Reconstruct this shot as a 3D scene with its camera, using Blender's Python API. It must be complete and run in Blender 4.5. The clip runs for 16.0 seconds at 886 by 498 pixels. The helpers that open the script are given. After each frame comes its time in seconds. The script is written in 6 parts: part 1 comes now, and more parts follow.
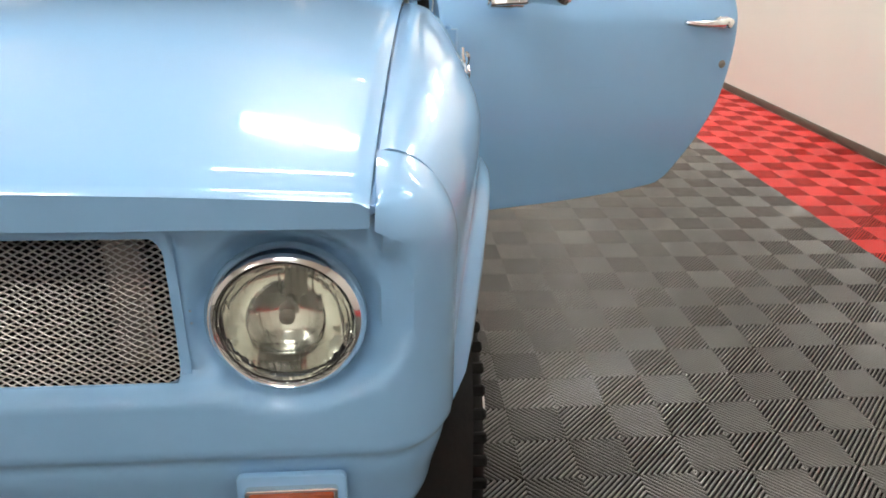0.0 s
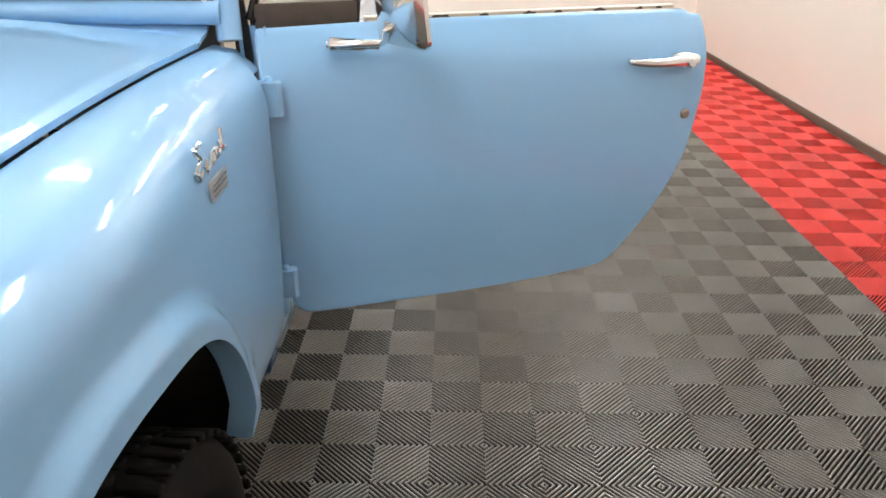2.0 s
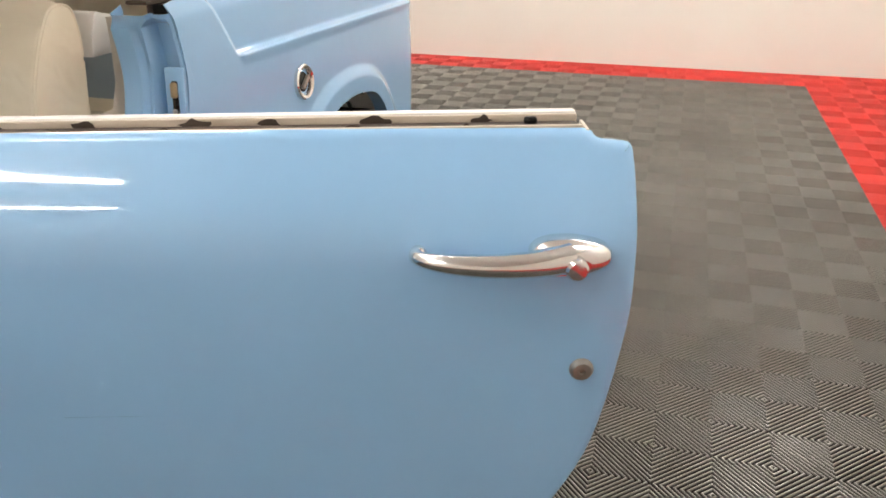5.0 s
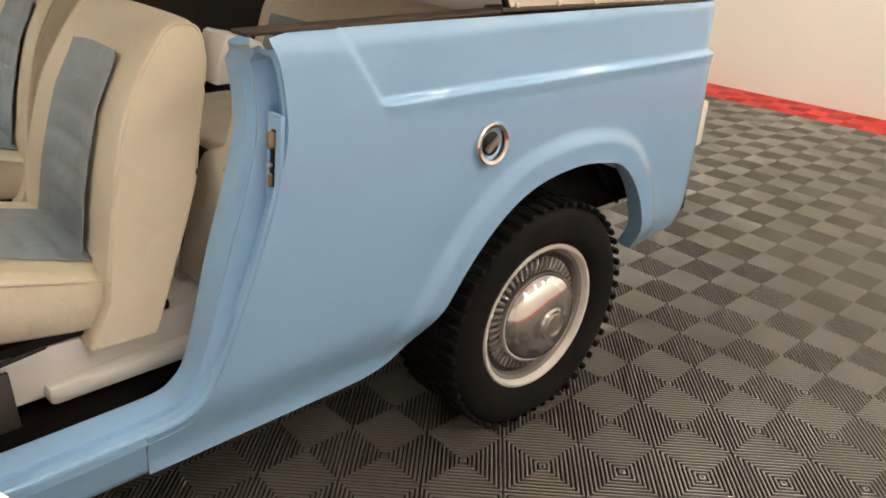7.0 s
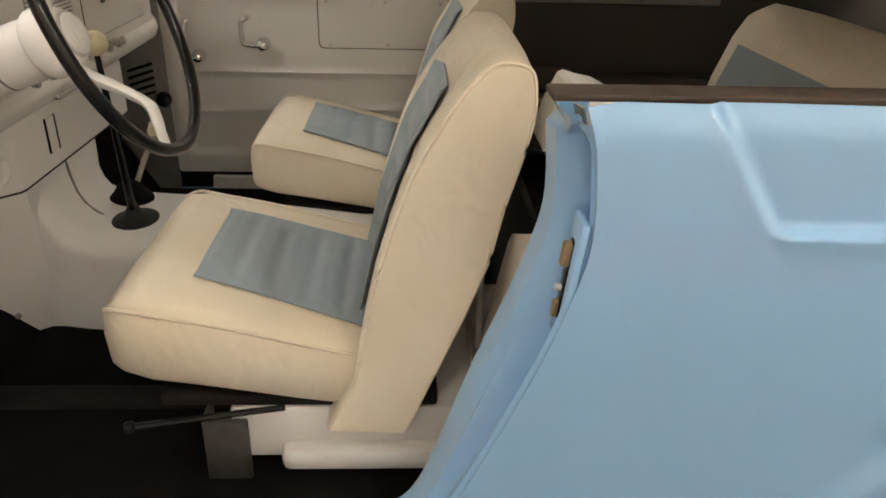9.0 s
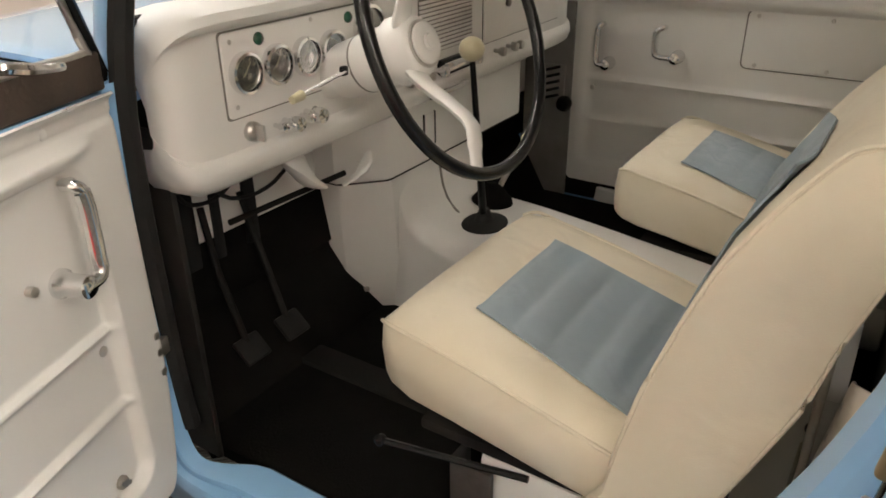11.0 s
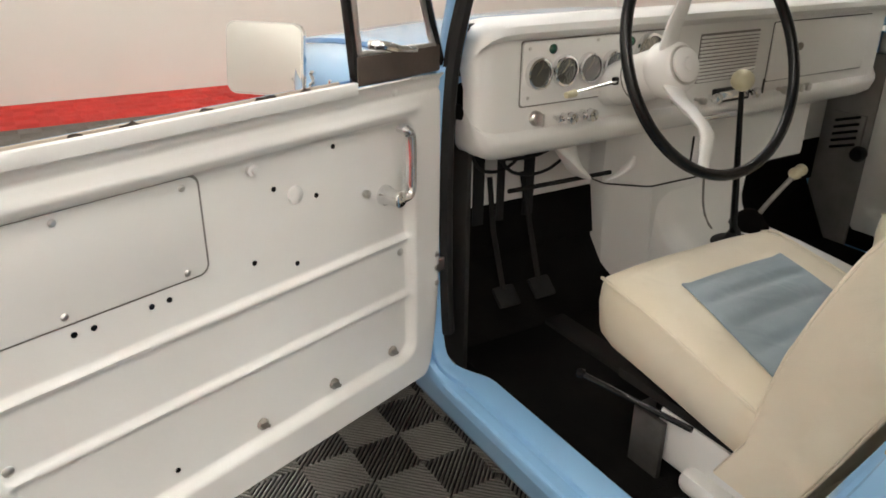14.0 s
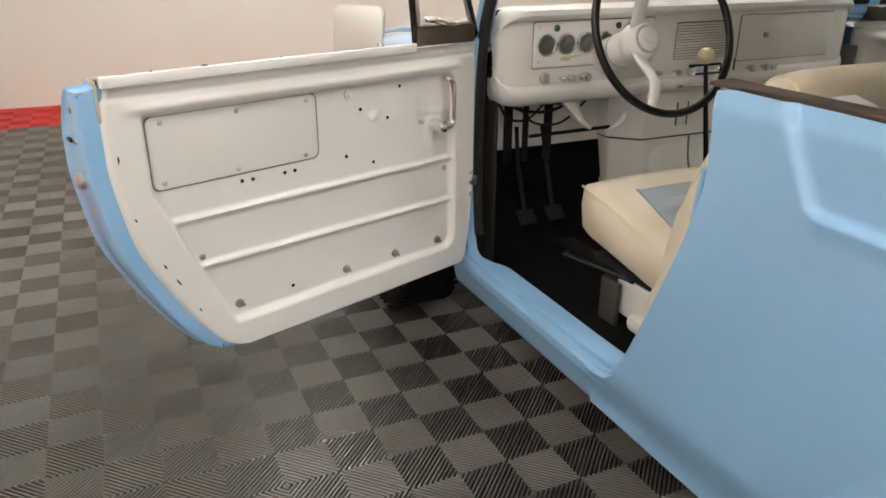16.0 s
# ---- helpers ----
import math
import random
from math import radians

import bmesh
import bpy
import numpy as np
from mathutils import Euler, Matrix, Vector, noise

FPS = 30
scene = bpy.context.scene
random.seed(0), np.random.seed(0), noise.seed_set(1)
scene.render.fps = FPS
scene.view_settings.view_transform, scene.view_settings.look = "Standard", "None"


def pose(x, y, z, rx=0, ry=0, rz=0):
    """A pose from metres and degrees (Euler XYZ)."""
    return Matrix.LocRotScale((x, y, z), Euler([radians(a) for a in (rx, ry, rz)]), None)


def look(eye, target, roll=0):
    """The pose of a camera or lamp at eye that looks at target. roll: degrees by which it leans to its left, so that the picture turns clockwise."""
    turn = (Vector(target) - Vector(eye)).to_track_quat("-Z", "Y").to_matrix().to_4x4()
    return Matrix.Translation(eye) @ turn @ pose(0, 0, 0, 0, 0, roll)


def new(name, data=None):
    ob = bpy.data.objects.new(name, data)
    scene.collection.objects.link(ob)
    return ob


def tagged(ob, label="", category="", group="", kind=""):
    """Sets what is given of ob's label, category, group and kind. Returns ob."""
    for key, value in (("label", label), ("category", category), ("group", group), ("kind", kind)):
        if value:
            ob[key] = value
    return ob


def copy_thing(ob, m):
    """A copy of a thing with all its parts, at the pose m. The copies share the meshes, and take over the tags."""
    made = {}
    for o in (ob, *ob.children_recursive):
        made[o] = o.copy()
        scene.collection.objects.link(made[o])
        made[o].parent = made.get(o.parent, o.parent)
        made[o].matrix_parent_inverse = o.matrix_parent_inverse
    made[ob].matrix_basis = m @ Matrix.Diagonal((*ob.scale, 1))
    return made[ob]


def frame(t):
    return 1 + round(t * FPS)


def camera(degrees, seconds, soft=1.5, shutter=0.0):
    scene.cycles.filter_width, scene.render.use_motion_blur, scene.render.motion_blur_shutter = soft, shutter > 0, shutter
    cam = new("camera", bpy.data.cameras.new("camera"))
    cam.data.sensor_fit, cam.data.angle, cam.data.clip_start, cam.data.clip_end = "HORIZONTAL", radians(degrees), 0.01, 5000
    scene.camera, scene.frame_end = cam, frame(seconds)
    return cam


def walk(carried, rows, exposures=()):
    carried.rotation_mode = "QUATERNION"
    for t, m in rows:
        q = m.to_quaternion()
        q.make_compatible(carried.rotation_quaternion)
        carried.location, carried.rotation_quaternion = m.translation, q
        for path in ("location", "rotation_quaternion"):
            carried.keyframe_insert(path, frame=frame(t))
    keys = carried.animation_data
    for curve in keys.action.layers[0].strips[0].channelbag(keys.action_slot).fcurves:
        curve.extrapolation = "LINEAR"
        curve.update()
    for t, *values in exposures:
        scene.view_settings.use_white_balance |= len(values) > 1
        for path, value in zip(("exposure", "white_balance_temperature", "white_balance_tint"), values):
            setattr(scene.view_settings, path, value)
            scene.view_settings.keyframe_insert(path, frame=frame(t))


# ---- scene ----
cam = camera(62.0, 16.0, soft=1.7)
PATH = [
    (0, (0.684, -2.093, 1.31), (0.85, -0.27, 0.504), 1.3),
    (0.5, (0.818, -1.99, 1.338), (0.922, -0.167, 0.523), 1.4),
    (1, (0.923, -1.773, 1.347), (1.039, 0.041, 0.512), 1.2),
    (1.5, (1.063, -1.604, 1.348), (1.143, 0.21, 0.51), 0.6),
    (2, (1.248, -1.491, 1.373), (1.228, 0.321, 0.527), 0.3),
    (2.5, (1.36, -1.298, 1.348), (1.309, 0.522, 0.52), 0.6),
    (3, (1.458, -1.084, 1.347), (1.356, 0.733, 0.517), 0.6),
    (3.2, (1.5, -1.006, 1.338), (1.365, 0.812, 0.515), 0.6),
    (5.3, (1.962, -0.202, 1.353), (1.296, 1.474, 0.498), 0.3),
    (5.5, (2.004, -0.122, 1.350), (1.245, 1.522, 0.503), 1.0),
    (6, (2.054, 0.054, 1.357), (1.086, 1.585, 0.510), 1.6),
    (6.5, (2.019, 0.227, 1.379), (0.907, 1.643, 0.52), 2.0),
    (7, (2.006, 0.406, 1.377), (0.667, 1.623, 0.525), 2.2),
    (7.5, (1.991, 0.578, 1.382), (0.426, 1.496, 0.538), 2.3),
    (8, (1.876, 0.708, 1.372), (0.18, 1.338, 0.518), 2.4),
    (8.5, (1.745, 0.776, 1.371), (-0.011, 1.167, 0.497), 2.0),
    (9, (1.632, 0.845, 1.365), (-0.164, 0.93, 0.49), 1.5),
    (9.5, (1.539, 0.943, 1.373), (-0.228, 0.637, 0.489), 0.7),
    (10, (1.481, 0.954, 1.369), (-0.228, 0.399, 0.488), -0.0),
    (10.2, (1.455, 0.941, 1.372), (-0.224, 0.316, 0.483), -0.1),
    (12.3, (1.374, 1.064, 1.382), (0.205, -0.307, 0.513), 0.6),
    (12.5, (1.395, 1.058, 1.383), (0.233, -0.319, 0.515), 1.0),
    (13, (1.467, 1.059, 1.382), (0.302, -0.323, 0.524), 1.5),
    (13.5, (1.524, 1.125, 1.378), (0.416, -0.318, 0.547), 1.6),
    (14, (1.558, 1.305, 1.385), (0.61, -0.265, 0.587), 0.5),
    (14.5, (1.62, 1.439, 1.384), (0.751, -0.186, 0.607), 0.3),
    (15, (1.714, 1.581, 1.393), (0.847, -0.048, 0.621), 0.4),
    (15.5, (1.779, 1.774, 1.346), (0.936, 0.107, 0.631), -0.3),
    (16, (1.785, 1.974, 1.377), (1.02, 0.288, 0.62), 0.2),
]
walk(cam, [(t, look(eye, target, roll)) for t, eye, target, roll in PATH], [(0.0, 0.20, 6250, 10), (1.5, 0.32, 6350, 10), (2.5, 0.40, 6200, 10), (5.5, 0.21, 6800, 12), (6.5, 0.16, 7250, 12), (8.0, 0.18, 7200, 12), (10.0, 0.05, 6950, 11), (12.5, 0.12, 6600, 11), (14.0, 0.11, 6350, 9), (16.0, 0.09, 6450, 10)])

# ---- light ----
world = bpy.data.worlds.new("showroom_air")
scene.world = world
world.use_nodes = True
world.node_tree.nodes["Background"].inputs[0].default_value = (1.0, 0.93, 0.85, 1)
world.node_tree.nodes["Background"].inputs[1].default_value = 0.01


# ---- materials ----
def material(name, base, rough=0.5, metal=0.0, spots=0.0, spot_scale=8.0, grain=0.0, grain_scale=200.0, coat=0.0, rand=0.0, dark=None, spec=0.5, rough_var=0.0, wide=False, crumple=0.0):
    """A surface with broad blotches, fine grain relief and, where rand is set, a difference from piece to piece."""
    m = bpy.data.materials.new(name)
    m.use_nodes = True
    nt = m.node_tree
    b = nt.nodes["Principled BSDF"]
    b.inputs["Roughness"].default_value = rough
    b.inputs["Metallic"].default_value = metal
    b.inputs["Coat Weight"].default_value = coat
    b.inputs["Coat Roughness"].default_value = 0.06
    b.inputs["Specular IOR Level"].default_value = spec
    b.inputs["Base Color"].default_value = (*base, 1)
    co = nt.nodes.new("ShaderNodeTexCoord")
    place = nt.nodes.new("ShaderNodeNewGeometry").outputs["Position"] if wide else co.outputs["Object"]
    if spots or rand:
        n = nt.nodes.new("ShaderNodeTexNoise")
        n.inputs["Scale"].default_value = spot_scale
        n.inputs["Detail"].default_value = 6
        nt.links.new(place, n.inputs["Vector"])
        mix = nt.nodes.new("ShaderNodeMix")
        mix.data_type = "RGBA"
        low = dark if dark else tuple(c * 0.6 for c in base)
        mix.inputs["A"].default_value = (*base, 1)
        mix.inputs["B"].default_value = (*low, 1)
        ramp = nt.nodes.new("ShaderNodeMapRange")
        ramp.inputs["From Min"].default_value = 0.42
        ramp.inputs["From Max"].default_value = 0.75
        ramp.inputs["To Max"].default_value = spots
        nt.links.new(n.outputs["Fac"], ramp.inputs["Value"])
        last = ramp.outputs["Result"]
        if rand:
            info = nt.nodes.new("ShaderNodeObjectInfo")
            mul = nt.nodes.new("ShaderNodeMath")
            mul.operation = "MULTIPLY_ADD"
            mul.inputs[1].default_value = rand
            nt.links.new(info.outputs["Random"], mul.inputs[0])
            nt.links.new(last, mul.inputs[2])
            last = mul.outputs[0]
        nt.links.new(last, mix.inputs["Factor"])
        nt.links.new(mix.outputs["Result"], b.inputs["Base Color"])
        if rough_var:
            rr = nt.nodes.new("ShaderNodeMapRange")
            rr.inputs["To Min"].default_value = rough
            rr.inputs["To Max"].default_value = rough + rough_var
            nt.links.new(n.outputs["Fac"], rr.inputs["Value"])
            nt.links.new(rr.outputs["Result"], b.inputs["Roughness"])
    if grain:
        g = nt.nodes.new("ShaderNodeTexNoise")
        g.inputs["Scale"].default_value = grain_scale
        g.inputs["Detail"].default_value = 4
        nt.links.new(place, g.inputs["Vector"])
        bump = nt.nodes.new("ShaderNodeBump")
        bump.inputs["Strength"].default_value = grain
        bump.inputs["Distance"].default_value = 0.002
        nt.links.new(g.outputs["Fac"], bump.inputs["Height"])
        nt.links.new(bump.outputs["Normal"], b.inputs["Normal"])
        if crumple:
            c = nt.nodes.new("ShaderNodeTexNoise")
            c.inputs["Scale"].default_value = 11.0
            c.inputs["Detail"].default_value = 2
            c.inputs["Distortion"].default_value = 0.8
            nt.links.new(place, c.inputs["Vector"])
            folds = nt.nodes.new("ShaderNodeBump")
            folds.inputs["Strength"].default_value = crumple
            folds.inputs["Distance"].default_value = 0.02
            nt.links.new(c.outputs["Fac"], folds.inputs["Height"])
            nt.links.new(folds.outputs["Normal"], bump.inputs["Normal"])
    return m


def glowing(name, colour, strength):
    m = bpy.data.materials.new(name)
    m.use_nodes = True
    b = m.node_tree.nodes["Principled BSDF"]
    b.inputs["Base Color"].default_value = (0.9, 0.9, 0.9, 1)
    b.inputs["Emission Color"].default_value = (*colour, 1)
    b.inputs["Emission Strength"].default_value = strength
    return m


def clear(name, colour=(1, 1, 1), rough=0.02):
    m = bpy.data.materials.new(name)
    m.use_nodes = True
    b = m.node_tree.nodes["Principled BSDF"]
    b.inputs["Base Color"].default_value = (*colour, 1)
    b.inputs["Roughness"].default_value = rough
    b.inputs["Transmission Weight"].default_value = 1.0
    b.inputs["IOR"].default_value = 1.3
    return m


def fluted(name):
    """Pressed lamp glass: upright flutes crossed by a few curved steps."""
    m = clear(name, (0.97, 0.98, 0.95), 0.05)
    nt = m.node_tree
    co = nt.nodes.new("ShaderNodeTexCoord")
    add = None
    for scale, way in ((34.0, "X"), (15.0, "Z")):
        w = nt.nodes.new("ShaderNodeTexWave")
        w.bands_direction = way
        w.inputs["Scale"].default_value = scale
        w.inputs["Distortion"].default_value = 0.3
        w.inputs["Detail"].default_value = 1
        w.inputs["Detail Scale"].default_value = 3
        nt.links.new(co.outputs["Object"], w.inputs["Vector"])
        if add is None:
            add = nt.nodes.new("ShaderNodeMath")
            add.operation = "ADD"
            nt.links.new(w.outputs["Fac"], add.inputs[0])
        else:
            nt.links.new(w.outputs["Fac"], add.inputs[1])
    bump = nt.nodes.new("ShaderNodeBump")
    bump.inputs["Strength"].default_value = 0.22
    bump.inputs["Distance"].default_value = 0.004
    nt.links.new(add.outputs[0], bump.inputs["Height"])
    nt.links.new(bump.outputs["Normal"], nt.nodes["Principled BSDF"].inputs["Normal"])
    return m


PAINT = material("blue_paint", (0.272, 0.497, 0.765), 0.32, spots=0.10, spot_scale=3.0, coat=1.0, spec=0.15, grain=0.02, grain_scale=60, dark=(0.248, 0.458, 0.722), crumple=0.02)
IVORY = material("white_cabin_paint", (0.78, 0.767, 0.738), 0.36, spots=0.18, spot_scale=5.0, coat=0.3, grain=0.06, grain_scale=90, dark=(0.66, 0.64, 0.605), rough_var=0.15)
CREAM = material("cream_vinyl", (0.77, 0.695, 0.555), 0.40, spots=0.45, spot_scale=5.0, rough_var=0.15, grain=0.25, grain_scale=420, dark=(0.66, 0.545, 0.37), crumple=0.4)
BLUE_VINYL = material("grey_blue_vinyl", (0.285, 0.345, 0.385), 0.27, rough_var=0.25, spots=0.3, spot_scale=8.0, grain=0.2, grain_scale=420, dark=(0.20, 0.27, 0.32), crumple=0.35)
CHROME = material("chrome", (0.82, 0.82, 0.82), 0.08, 1.0, spots=0.15, spot_scale=30, dark=(0.6, 0.59, 0.57), rough_var=0.08)
DULL = material("dull_chrome", (0.62, 0.60, 0.57), 0.25, 1.0, spots=0.4, spot_scale=40, dark=(0.36, 0.33, 0.29), rough_var=0.2)
STEEL = material("worn_steel", (0.35, 0.33, 0.30), 0.45, 0.8, spots=0.6, spot_scale=30, dark=(0.16, 0.12, 0.09))
IRON = material("worn_dark_iron", (0.10, 0.095, 0.088), 0.5, 0.6, spots=0.7, spot_scale=24, dark=(0.03, 0.026, 0.022), grain=0.3, grain_scale=120)
SILL = material("worn_cream_sill_paint", (0.52, 0.46, 0.38), 0.5, spots=0.5, spot_scale=18, dark=(0.36, 0.28, 0.20))
KICK = material("dull_grey_kick_paint", (0.24, 0.23, 0.215), 0.55, spots=0.5, spot_scale=14, dark=(0.13, 0.12, 0.105), grain=0.1, grain_scale=120)
PILLAR = material("cream_pillar_paint", (0.60, 0.54, 0.46), 0.42, spots=0.4, spot_scale=9, dark=(0.47, 0.40, 0.32), rough_var=0.2)
# grey of a soft shadow edge, used for joints and the louvre backing
SEAM = material("shaded_panel_joint", (0.20, 0.19, 0.17), 0.6, spots=0.3, spot_scale=30)
TOP_VINYL = material("white_top_vinyl", (0.68, 0.62, 0.53), 0.6, spots=0.25, spot_scale=3, grain=0.25, grain_scale=300, dark=(0.58, 0.51, 0.42))
BRASS = material("tarnished_brass", (0.42, 0.33, 0.2), 0.4, 0.9, spots=0.6, spot_scale=40, dark=(0.14, 0.1, 0.06))
RUBBER = material("black_rubber", (0.012, 0.012, 0.012), 0.6, spots=0.5, spot_scale=20, grain=0.2, grain_scale=300, dark=(0.022, 0.020, 0.018), spec=0.25)
TYRE = material("tyre_rubber", (0.008, 0.0076, 0.0072), 0.8, spots=0.6, spot_scale=14, grain=0.3, grain_scale=220, dark=(0.016, 0.014, 0.012), spec=0.14)
BLACK = material("black_plastic", (0.006, 0.006, 0.006), 0.24, spots=0.3, spot_scale=20, dark=(0.016, 0.016, 0.016), spec=0.35)
CARPET = material("black_floor_mat", (0.0052, 0.0048, 0.0044), 0.9, spots=0.6, spot_scale=12, grain=0.6, grain_scale=260, dark=(0.011, 0.0095, 0.008), spec=0.06)
BROWN = material("brown_weatherstrip", (0.055, 0.038, 0.028), 0.65, spots=0.7, spot_scale=25, grain=0.5, grain_scale=150, dark=(0.03, 0.02, 0.015))
# driver's kick panel: the footwell's shade is put into this near-black colour
KICK_SHADED = material("footwell_shaded_kick_panel", (0.011, 0.0095, 0.008), 0.6, spots=0.5, spot_scale=9, grain=0.4, grain_scale=220, dark=(0.024, 0.018, 0.014))
BED_TRIM = material("dark_brown_bed_lining", (0.038, 0.030, 0.024), 0.6, spots=0.5, spot_scale=6, grain=0.4, grain_scale=220, dark=(0.045, 0.036, 0.028))
UNDER = material("chassis_black", (0.011, 0.0105, 0.010), 0.7, spots=0.6, spot_scale=15, grain=0.3, grain_scale=100, dark=(0.022, 0.016, 0.012), spec=0.2)
GLASS = clear("window_glass")
LENS = fluted("lamp_glass")
AMBER = material("orange_lens", (0.36, 0.07, 0.018), 0.2, spots=0.4, spot_scale=60, coat=0.6, dark=(0.2, 0.035, 0.01))
KNOB = material("aged_ivory_plastic", (0.55, 0.5, 0.34), 0.35, spots=0.4, spot_scale=60, dark=(0.42, 0.36, 0.2))
WALL = material("cream_wall_paint", (0.84, 0.81, 0.745), 0.6, spots=0.12, spot_scale=1.3, grain=0.1, grain_scale=60, dark=(0.70, 0.63, 0.54))
BASE = material("olive_baseboard", (0.11, 0.10, 0.075), 0.5, spots=0.4, spot_scale=6, dark=(0.07, 0.06, 0.045))
TILE_GREY = material("grey_plastic_tile", (0.135, 0.128, 0.114), 0.29, spots=0.6, spot_scale=1.7, wide=True, grain=0.15, grain_scale=160, dark=(0.074, 0.067, 0.056), rand=0.10, spec=0.85)
TILE_RED = material("red_plastic_tile", (0.60, 0.030, 0.022), 0.42, spots=0.35, spot_scale=2.2, wide=True, grain=0.15, grain_scale=160, dark=(0.36, 0.018, 0.014), rand=0.10)
# black of open gaps; on the lower rib walls it paints groove shade
GAP = material("dark_gap_and_rib_wall_shade", (0.014, 0.012, 0.010), 0.8, spots=0.4, spot_scale=9, dark=(0.008, 0.007, 0.006))
SLAB = material("concrete_slab", (0.03, 0.028, 0.025), 0.9, spots=0.5, spot_scale=2, dark=(0.015, 0.014, 0.012))
CEILING = material("ceiling_paint", (0.78, 0.76, 0.72), 0.8, spots=0.1, spot_scale=1.0)
TUBE = glowing("fluorescent_tube", (1.0, 0.96, 0.90), 77.0)
RIM = material("off_white_wheel_paint", (0.74, 0.72, 0.69), 0.35, 0.1, spots=0.4, spot_scale=20, dark=(0.42, 0.39, 0.35), rough_var=0.2)
SILVER = material("silvered_glass", (0.9, 0.9, 0.88), 0.02, 1.0)
FACE = material("dark_gauge_face", (0.06, 0.058, 0.048), 0.4, spots=0.3, spot_scale=60, dark=(0.05, 0.05, 0.045))
GREEN = material("green_jewel", (0.02, 0.09, 0.05), 0.15, coat=1.0)
REFLECTOR = material("lamp_reflector", (0.90, 0.90, 0.87), 0.08, 1.0, spots=0.3, spot_scale=20, dark=(0.6, 0.58, 0.5))


# ---- shape helpers ----
def mesh_from(verts, faces):
    bm = bmesh.new()
    vs = [bm.verts.new(v) for v in verts]
    for f in faces:
        try:
            bm.faces.new([vs[i] for i in f])
        except ValueError:
            pass
    return bm


def part(name, bm, mat, parent=None, label="", angle=38, weld=1e-5):
    """Links a bmesh as one mesh object under a thing or a part."""
    if weld:
        bmesh.ops.remove_doubles(bm, verts=bm.verts, dist=weld)
    bmesh.ops.recalc_face_normals(bm, faces=bm.faces)
    me = bpy.data.meshes.new(name)
    bm.to_mesh(me)
    bm.free()
    me.materials.append(mat)
    me.shade_smooth()
    me.set_sharp_from_angle(angle=radians(angle))
    ob = new(name, me)
    if parent:
        ob.parent = parent
    if label:
        ob["label"] = label
    return ob


def thing(name, label, category, group="", kind=""):
    return tagged(new(name), label, category, group, kind)


def merge(*bms):
    out = bmesh.new()
    for b in bms:
        me = bpy.data.meshes.new("tmp")
        b.to_mesh(me)
        b.free()
        out.from_mesh(me)
        bpy.data.meshes.remove(me)
    return out


def moved(bm, m):
    bmesh.ops.transform(bm, matrix=m, verts=bm.verts)
    return bm


def grid(rows, closed=False):
    """A sheet through rows of points."""
    n = len(rows[0])
    verts = [p for r in rows for p in r]
    faces = []
    for i in range(len(rows) - 1):
        for j in range(n if closed else n - 1):
            k = (j + 1) % n
            faces.append((i * n + j, i * n + k, (i + 1) * n + k, (i + 1) * n + j))
    return mesh_from(verts, faces)


def shell(rows, thick):
    """A sheet with thickness to its back side: thick along the normal, either sign."""
    bm = grid(rows)
    bm.normal_update()
    bmesh.ops.recalc_face_normals(bm, faces=bm.faces)
    bmesh.ops.solidify(bm, geom=bm.faces[:], thickness=thick)
    return bm


def loft(rings, cap=True):
    bm = grid(rings, closed=True)
    if cap:
        bm.verts.ensure_lookup_table()
        n = len(rings[0])
        last = (len(rings) - 1) * n
        bm.faces.new([bm.verts[i] for i in range(n)])
        bm.faces.new([bm.verts[last + i] for i in range(n)])
    return bm


def box(c, s, bevel=0.004, seg=2, m=None):
    bm = bmesh.new()
    bmesh.ops.create_cube(bm, size=1)
    bmesh.ops.scale(bm, vec=s, verts=bm.verts)
    if bevel:
        bmesh.ops.bevel(bm, geom=bm.edges[:], offset=min(bevel, min(s) * 0.45), segments=seg, affect="EDGES", profile=0.5)
    if m:
        moved(bm, m)
    bmesh.ops.translate(bm, vec=c, verts=bm.verts)
    return bm


def smooth(points, steps=6, closed=False):
    """A Catmull-Rom curve through points."""
    p = [Vector(q) for q in points]
    out, n = [], len(p)
    for i in range(n if closed else n - 1):
        a, b, c, d = (p[(i - 1) % n] if closed or i else p[0], p[i], p[(i + 1) % n], p[(i + 2) % n] if closed or i + 2 < n else p[-1])
        for k in range(steps):
            t = k / steps
            out.append(0.5 * (2 * b + (c - a) * t + (2 * a - 5 * b + 4 * c - d) * t * t + (3 * b - a - 3 * c + d) * t ** 3))
    if not closed:
        out.append(p[-1])
    return out


def tube(points, radius, sides=10, closed=False, flat=1.0, up=(0, 0, 1)):
    """A rod along points; radius may be a list. flat squeezes it along up."""
    p = [Vector(q) for q in points]
    rings = []
    for i, q in enumerate(p):
        a = p[i - 1] if i or closed else p[0]
        b = p[(i + 1) % len(p)] if i + 1 < len(p) or closed else p[-1]
        d = (b - a).normalized()
        u = Vector(up)
        if abs(d.dot(u)) > 0.95:
            u = Vector((0.3, 1, 0.1))
        s = d.cross(u).normalized()
        v = s.cross(d)
        r = radius[i] if isinstance(radius, (list, tuple)) else radius
        rings.append([q + r * (math.cos(k * math.tau / sides) * s + flat * math.sin(k * math.tau / sides) * v) for k in range(sides)])
    if closed:
        rings.append(rings[0])
        return grid(rings, closed=True)
    return loft(rings)


def lathe(profile, sides=24, m=None, cap=True):
    """Turns (radius, height) pairs round z."""
    rings = [[Vector((max(r, 1e-4) * math.cos(k * math.tau / sides), max(r, 1e-4) * math.sin(k * math.tau / sides), z)) for k in range(sides)] for r, z in profile]
    bm = loft(rings, cap)
    return moved(bm, m) if m else bm


